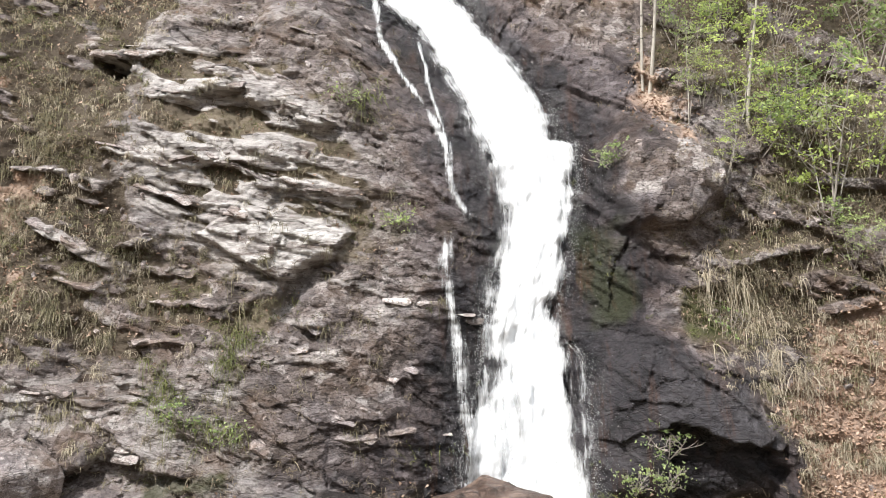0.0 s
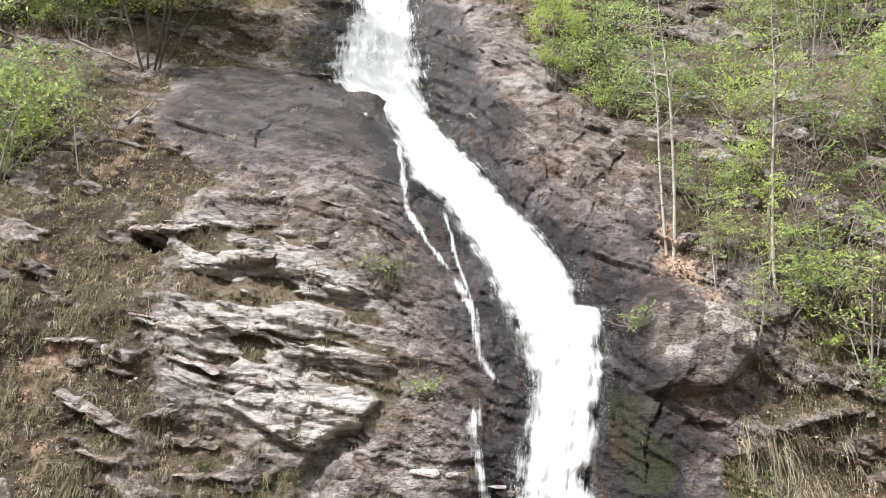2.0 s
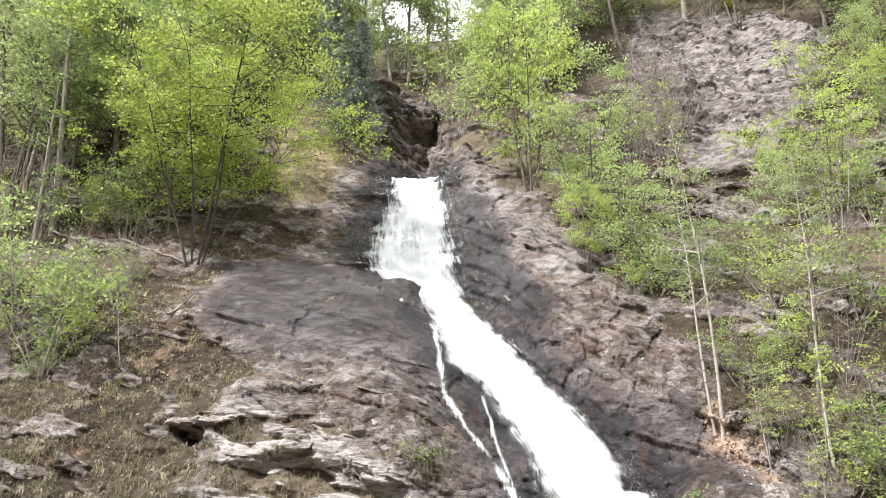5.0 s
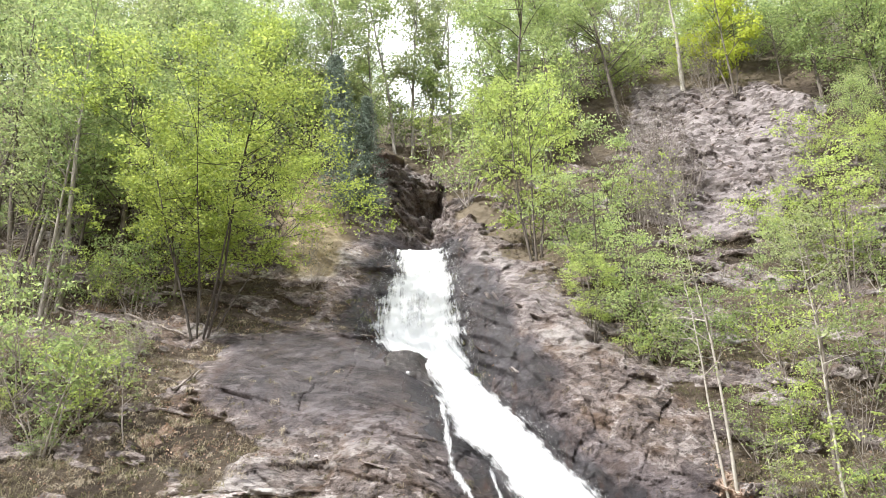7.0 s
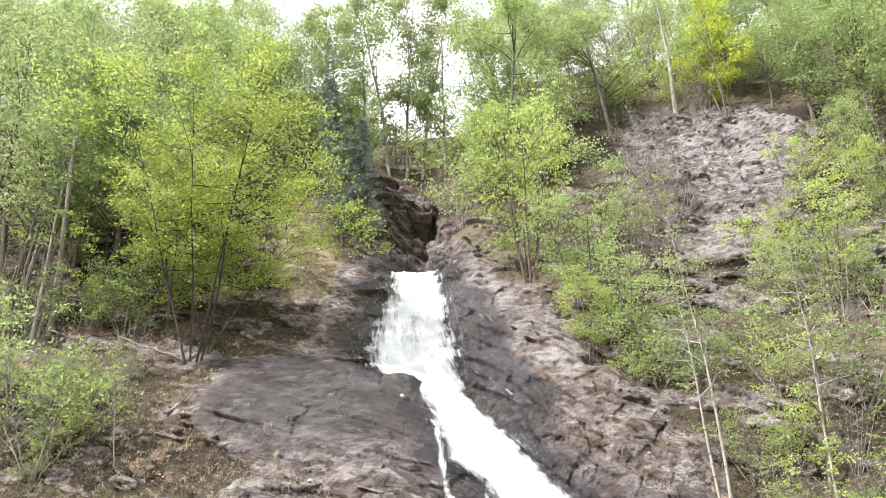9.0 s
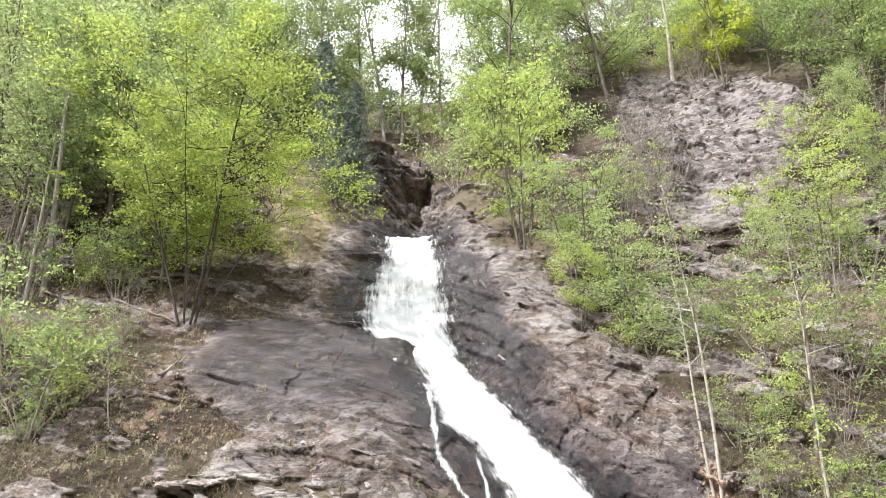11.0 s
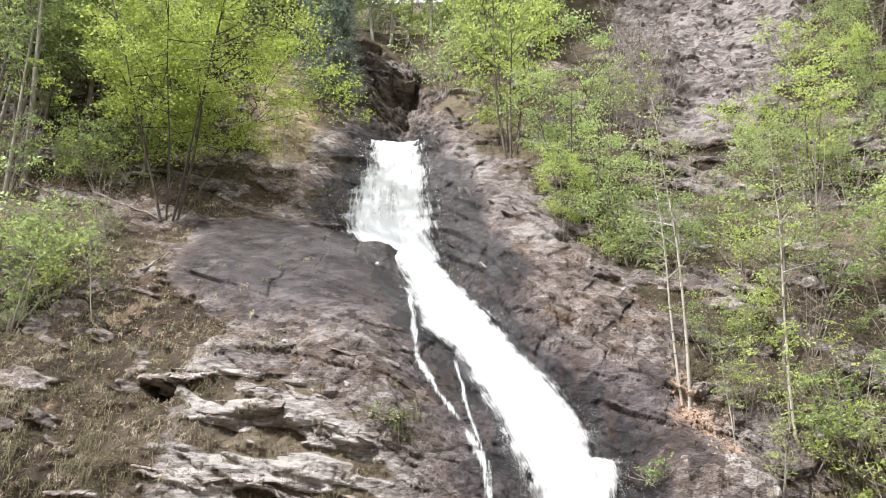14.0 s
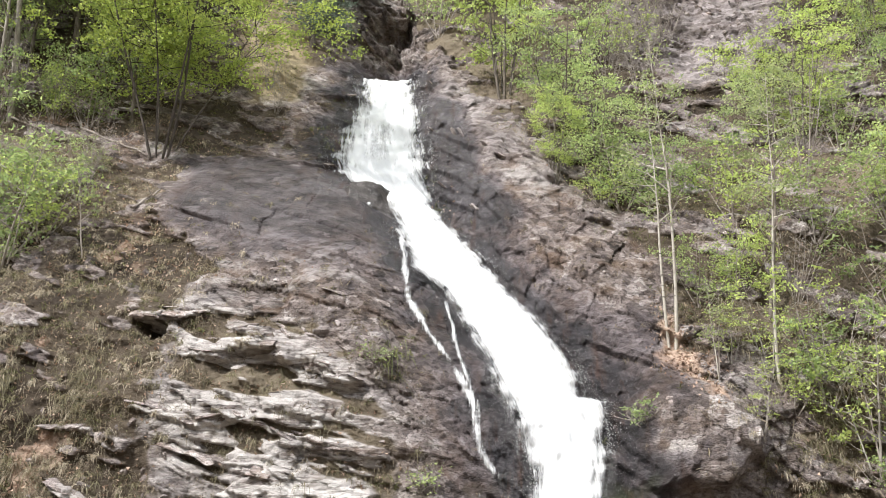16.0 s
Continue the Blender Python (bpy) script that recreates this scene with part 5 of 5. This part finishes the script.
# ---- loose plates along the ledges and stones in the slope, pieces of the rock face ----
plates = [stone_mesh("rock_plate", 400 + k, (0.42, 0.30, 0.055 + 0.012 * k), STONE_WHITE) for k in range(6)]
rng_p = random.Random(17)
places = []
for rows, share in ((LEDGES, 2.2), (LEDGES_LOW, 1.5), (LEDGES_TOP, 0.9)):
    for x0, z0, x1, z1, depth, high in rows:
        for _ in range(max(1, int(share * math.hypot(x1 - x0, z1 - z0) / 0.6))):
            f = rng_p.random()
            places.append((x0 + f * (x1 - x0), z0 + f * (z1 - z0) + rng_p.uniform(0.03, high), math.degrees(math.atan2(z1 - z0, x1 - x0))))
deep = surface([p[0] for p in places], [p[1] for p in places])[0]
for k, (x, z, slant) in enumerate(places):
    ob = part("rock_plate", plates[k % 6], rock_face)
    s = rng_p.uniform(0.28, 0.62)
    ob.matrix_basis = Matrix.Translation((x, float(deep[k]) + 0.05, z)) @ Matrix.Rotation(radians(-slant + rng_p.uniform(-7, 7)), 4, "Y") @ Matrix.Rotation(radians(rng_p.uniform(5, 32)), 4, "X") @ Matrix.Rotation(rng_p.uniform(-0.5, 0.5), 4, "Z") @ Matrix.Diagonal((s * rng_p.uniform(0.8, 1.5), s, s * rng_p.uniform(0.7, 1.3), 1))

lumps = [stone_mesh("stone", 450 + k, (0.16, 0.14, 0.12), STONE) for k in range(8)]
rng_s = np.random.default_rng(18)
sx, sz = rng_s.uniform(-9, 10, 620), 0.3 + 12 * rng_s.random(620) ** 1.3
zone_s = zones(sx, sz)
keep = (zone_s["wet"] < 0.4) & (rng_s.random(620) < 0.35 + 0.4 * zone_s["soil"])
sx, sz = sx[keep][:280], sz[keep][:280]
sy = surface(sx, sz)[0]
for k in range(len(sx)):
    ob = part("stone", lumps[k % 8], rock_face)
    s = float(rng_s.uniform(0.2, 0.65))
    ob.matrix_basis = Matrix.Translation((float(sx[k]), float(sy[k]) + 0.03, float(sz[k]))) @ Euler([float(v) for v in rng_s.uniform(0, 6.28, 3)]).to_matrix().to_4x4() @ Matrix.Diagonal((s * 1.3, s, s * 0.8, 1))


# ---- grass, dead leaves ----
def build_grass(name, label, material, x, z, seed, length, blades, droop, steps=2):
    """Tufts of curved blades that rise from the slope and hang over."""
    rng = np.random.default_rng(seed)
    y = surface(x, z)[0]
    n = len(x) * blades
    root = np.repeat(np.stack([x, y + 0.02, z], axis=1), blades, 0) + rng.normal(size=(n, 3)) * np.array([0.05, 0.02, 0.03])
    tall = length * np.repeat(rng.uniform(0.5, 1.3, len(x)), blades) * rng.uniform(0.45, 1.25, n)
    out = np.stack([rng.normal(0, 0.45, n), -np.abs(rng.normal(0.55, 0.3, n)), rng.normal(0.7, 0.4, n)], axis=1)
    out /= np.linalg.norm(out, axis=1)[:, None]
    fall = np.stack([rng.normal(0, 0.12, n), -0.1 * rng.random(n), -droop * rng.uniform(0.5, 1.5, n)], axis=1)
    side = np.cross(out, rng.normal(size=(n, 3)))
    side /= np.linalg.norm(side, axis=1)[:, None] + 1e-6
    w = (0.003 + 0.006 * rng.random(n))[:, None] * side
    rows = []
    for k in range(steps):
        f = k / steps
        at = root + (out * f * (1 - 0.35 * f) + fall * f * f) * tall[:, None]
        rows += [at - w * (1 - 0.5 * f), at + w * (1 - 0.5 * f)]
    rows.append(root + (out * 0.65 + fall) * tall[:, None])
    verts = np.stack(rows, axis=1).reshape(-1, 3)
    base = np.arange(n)[:, None] * (2 * steps + 1)
    tris = []
    for k in range(steps - 1):
        tris += [(2 * k, 2 * k + 1, 2 * k + 3), (2 * k, 2 * k + 3, 2 * k + 2)]
    tris.append((2 * steps - 2, 2 * steps - 1, 2 * steps))
    faces = np.concatenate([base + np.array([t]) for t in tris], axis=0)
    return tagged(new(name, mesh_of(name, verts, faces, material)), label, "grass", kind="stuff")


def scatter(count, seed, low, high, reach, chance):
    """Places on the hillside, kept by the chance that the ground there gives."""
    rng = np.random.default_rng(seed)
    z = low + (high - low) * rng.random(count) ** 1.25
    x = rng.uniform(-1, 1, count) * reach * slope_at(z)
    zone = zones(x, z)
    keep = rng.random(count) < chance(x, z, zone)
    return x[keep], z[keep]


def dry_chance(x, z, zone):
    return np.clip(zone["soil"] * 0.9 * (0.2 + smooth(-0.1, 0.25, fbm(x * 0.6, z * 0.6, 55, 3))) * (1 - zone["litter"]) * (1 - zone["wet"]) + 0.06 * zone["rock"] * (1 - zone["wet"]) * (1 - zone["scree"]), 0, 1)


def green_chance(x, z, zone):
    return np.clip((zone["soil"] * 0.5 + zone["moss"] * 0.4) * smooth(0.0, 0.3, fbm(x * 0.7 + 9, z * 0.7, 57, 3)) * (1 - zone["litter"]), 0, 1)


def droop_chance(x, z, zone):
    return np.clip((zone["soil"] * 0.5 + 0.05) * smooth(-0.05, 0.2, fbm(x * 0.9 + 4, z * 1.1, 59, 3)) * (1 - zone["litter"]) * (1 - zone["wet"]) * smooth(0.5, -0.8, x - 7 * smooth(4, 5, np.abs(x - 1))), 0, 1)


build_grass("dry_grass", "dry straw-coloured grass tufts hanging on the slope", STRAW, *scatter(50000, 61, 0.2, 22, 0.66, dry_chance), 62, 0.36, 7, 0.6)
build_grass("green_grass", "green grass tufts in the rock pockets", BLADE, *scatter(36000, 63, 0.2, 22, 0.66, green_chance), 64, 0.32, 7, 0.5)
TUFTS = [p for p in ((-4.1, 3.1), (-3.95, 2.95), (-5.3, 2.6), (-3.75, 3.2), (-1.6, 8.3), (-5.0, 2.0), (-4.2, 1.7))] + HANGING
rng = np.random.default_rng(9)
tx = np.repeat([p[0] for p in TUFTS], 14) + rng.normal(0, 0.24, 14 * len(TUFTS))
tz = np.repeat([p[1] for p in TUFTS], 14) + rng.normal(0, 0.2, 14 * len(TUFTS))
build_grass("hanging_grass", "long green grass tufts hanging over the ledges", BLADE, tx[:98], tz[:98], 66, 0.6, 10, 0.9, 4)
build_grass("hanging_dry_grass", "long pale dry grass hanging down the bank", STRAW_PALE, tx[98:][::2], tz[98:][::2], 67, 0.75, 13, 1.0, 4)
build_grass("drooping_grass", "olive grass hanging in tufts from the rock pockets", OLIVE, *scatter(15000, 68, 0.6, 15, 0.62, droop_chance), 69, 0.42, 16, 1.0, 3)


def tuft_chance(x, z, zone):
    return np.clip((0.25 + zone["soil"]) * (smooth(-4.0, -6.5, x) + 2.2 * smooth(4.6, 6.0, x) * smooth(13, 8, z)) * (1 - zone["wet"]) * smooth(-0.25, 0.2, fbm(x * 0.8, z * 0.8 + 3, 65, 3)), 0, 1)


build_grass("pale_tufts", "short bleached grass tufts hanging down the brown banks", STRAW_PALE, *scatter(6200, 91, 1.0, 17, 0.62, tuft_chance), 92, 0.25, 30, 1.0, 3)
build_grass("olive_tufts", "dull olive grass tufts covering the brown banks", OLIVE, *scatter(6000, 93, 1.0, 17, 0.62, tuft_chance), 94, 0.21, 24, 0.9, 3)


def build_litter(count):
    rng = np.random.default_rng(71)

    def chance(x, z, zone):
        return np.clip(zone["litter"] + 0.10 * zone["soil"], 0, 1)
    x, z = scatter(count, 72, -0.5, 18, 0.66, chance)
    y = surface(x, z)[0] - 0.03
    data = leaves_mesh("dead_leaves", np.stack([x, y, z], axis=1), 0.05, DEAD, rng, 1.5, 0.6)
    return tagged(new("dead_leaves", data), "brown fallen beech leaves lying on the slope", "dead leaves", kind="stuff")


build_litter(170000)


# ---- rubble ----
def build_rubble(count):
    """Angular broken stones on the scree and below it."""
    rng = np.random.default_rng(81)

    def chance(x, z, zone):
        return np.clip(zone["scree"] * 0.8 * smooth(21, 25, z) + 0.05 * zone["rock"] * (x > 2.5) * (1 - zone["wet"]), 0, 1) * (z > 8)
    x, z = scatter(count, 82, 8, 36, 0.6, chance)
    n = len(x)
    y = surface(x, z)[0]
    box = np.array([(i, j, k) for i in (-1, 1) for j in (-1, 1) for k in (-1, 1)], float)
    size = (0.02 + 0.10 * rng.random(n) ** 4)[:, None] * rng.uniform(0.6, 1.3, (n, 3))
    shape = box[None] * rng.uniform(0.45, 1.0, (n, 8, 3)) * size[:, None, :]
    turn = rng.normal(size=(n, 3, 3))
    turn = np.linalg.qr(turn)[0]
    verts = np.einsum("nij,nkj->nki", turn, shape) + np.stack([x, y - 0.02, z], axis=1)[:, None, :]
    sides = np.array([(0, 1, 3, 2), (4, 6, 7, 5), (0, 4, 5, 1), (2, 3, 7, 6), (0, 2, 6, 4), (1, 5, 7, 3)])
    faces = (np.arange(n)[:, None, None] * 8 + sides[None]).reshape(-1, 4)
    return tagged(new("rubble", mesh_of("rubble", verts.reshape(-1, 3), faces, RUBBLE_STONE)), "grey angular broken stones lying on the scree", "rubble", kind="stuff")


build_rubble(15000)
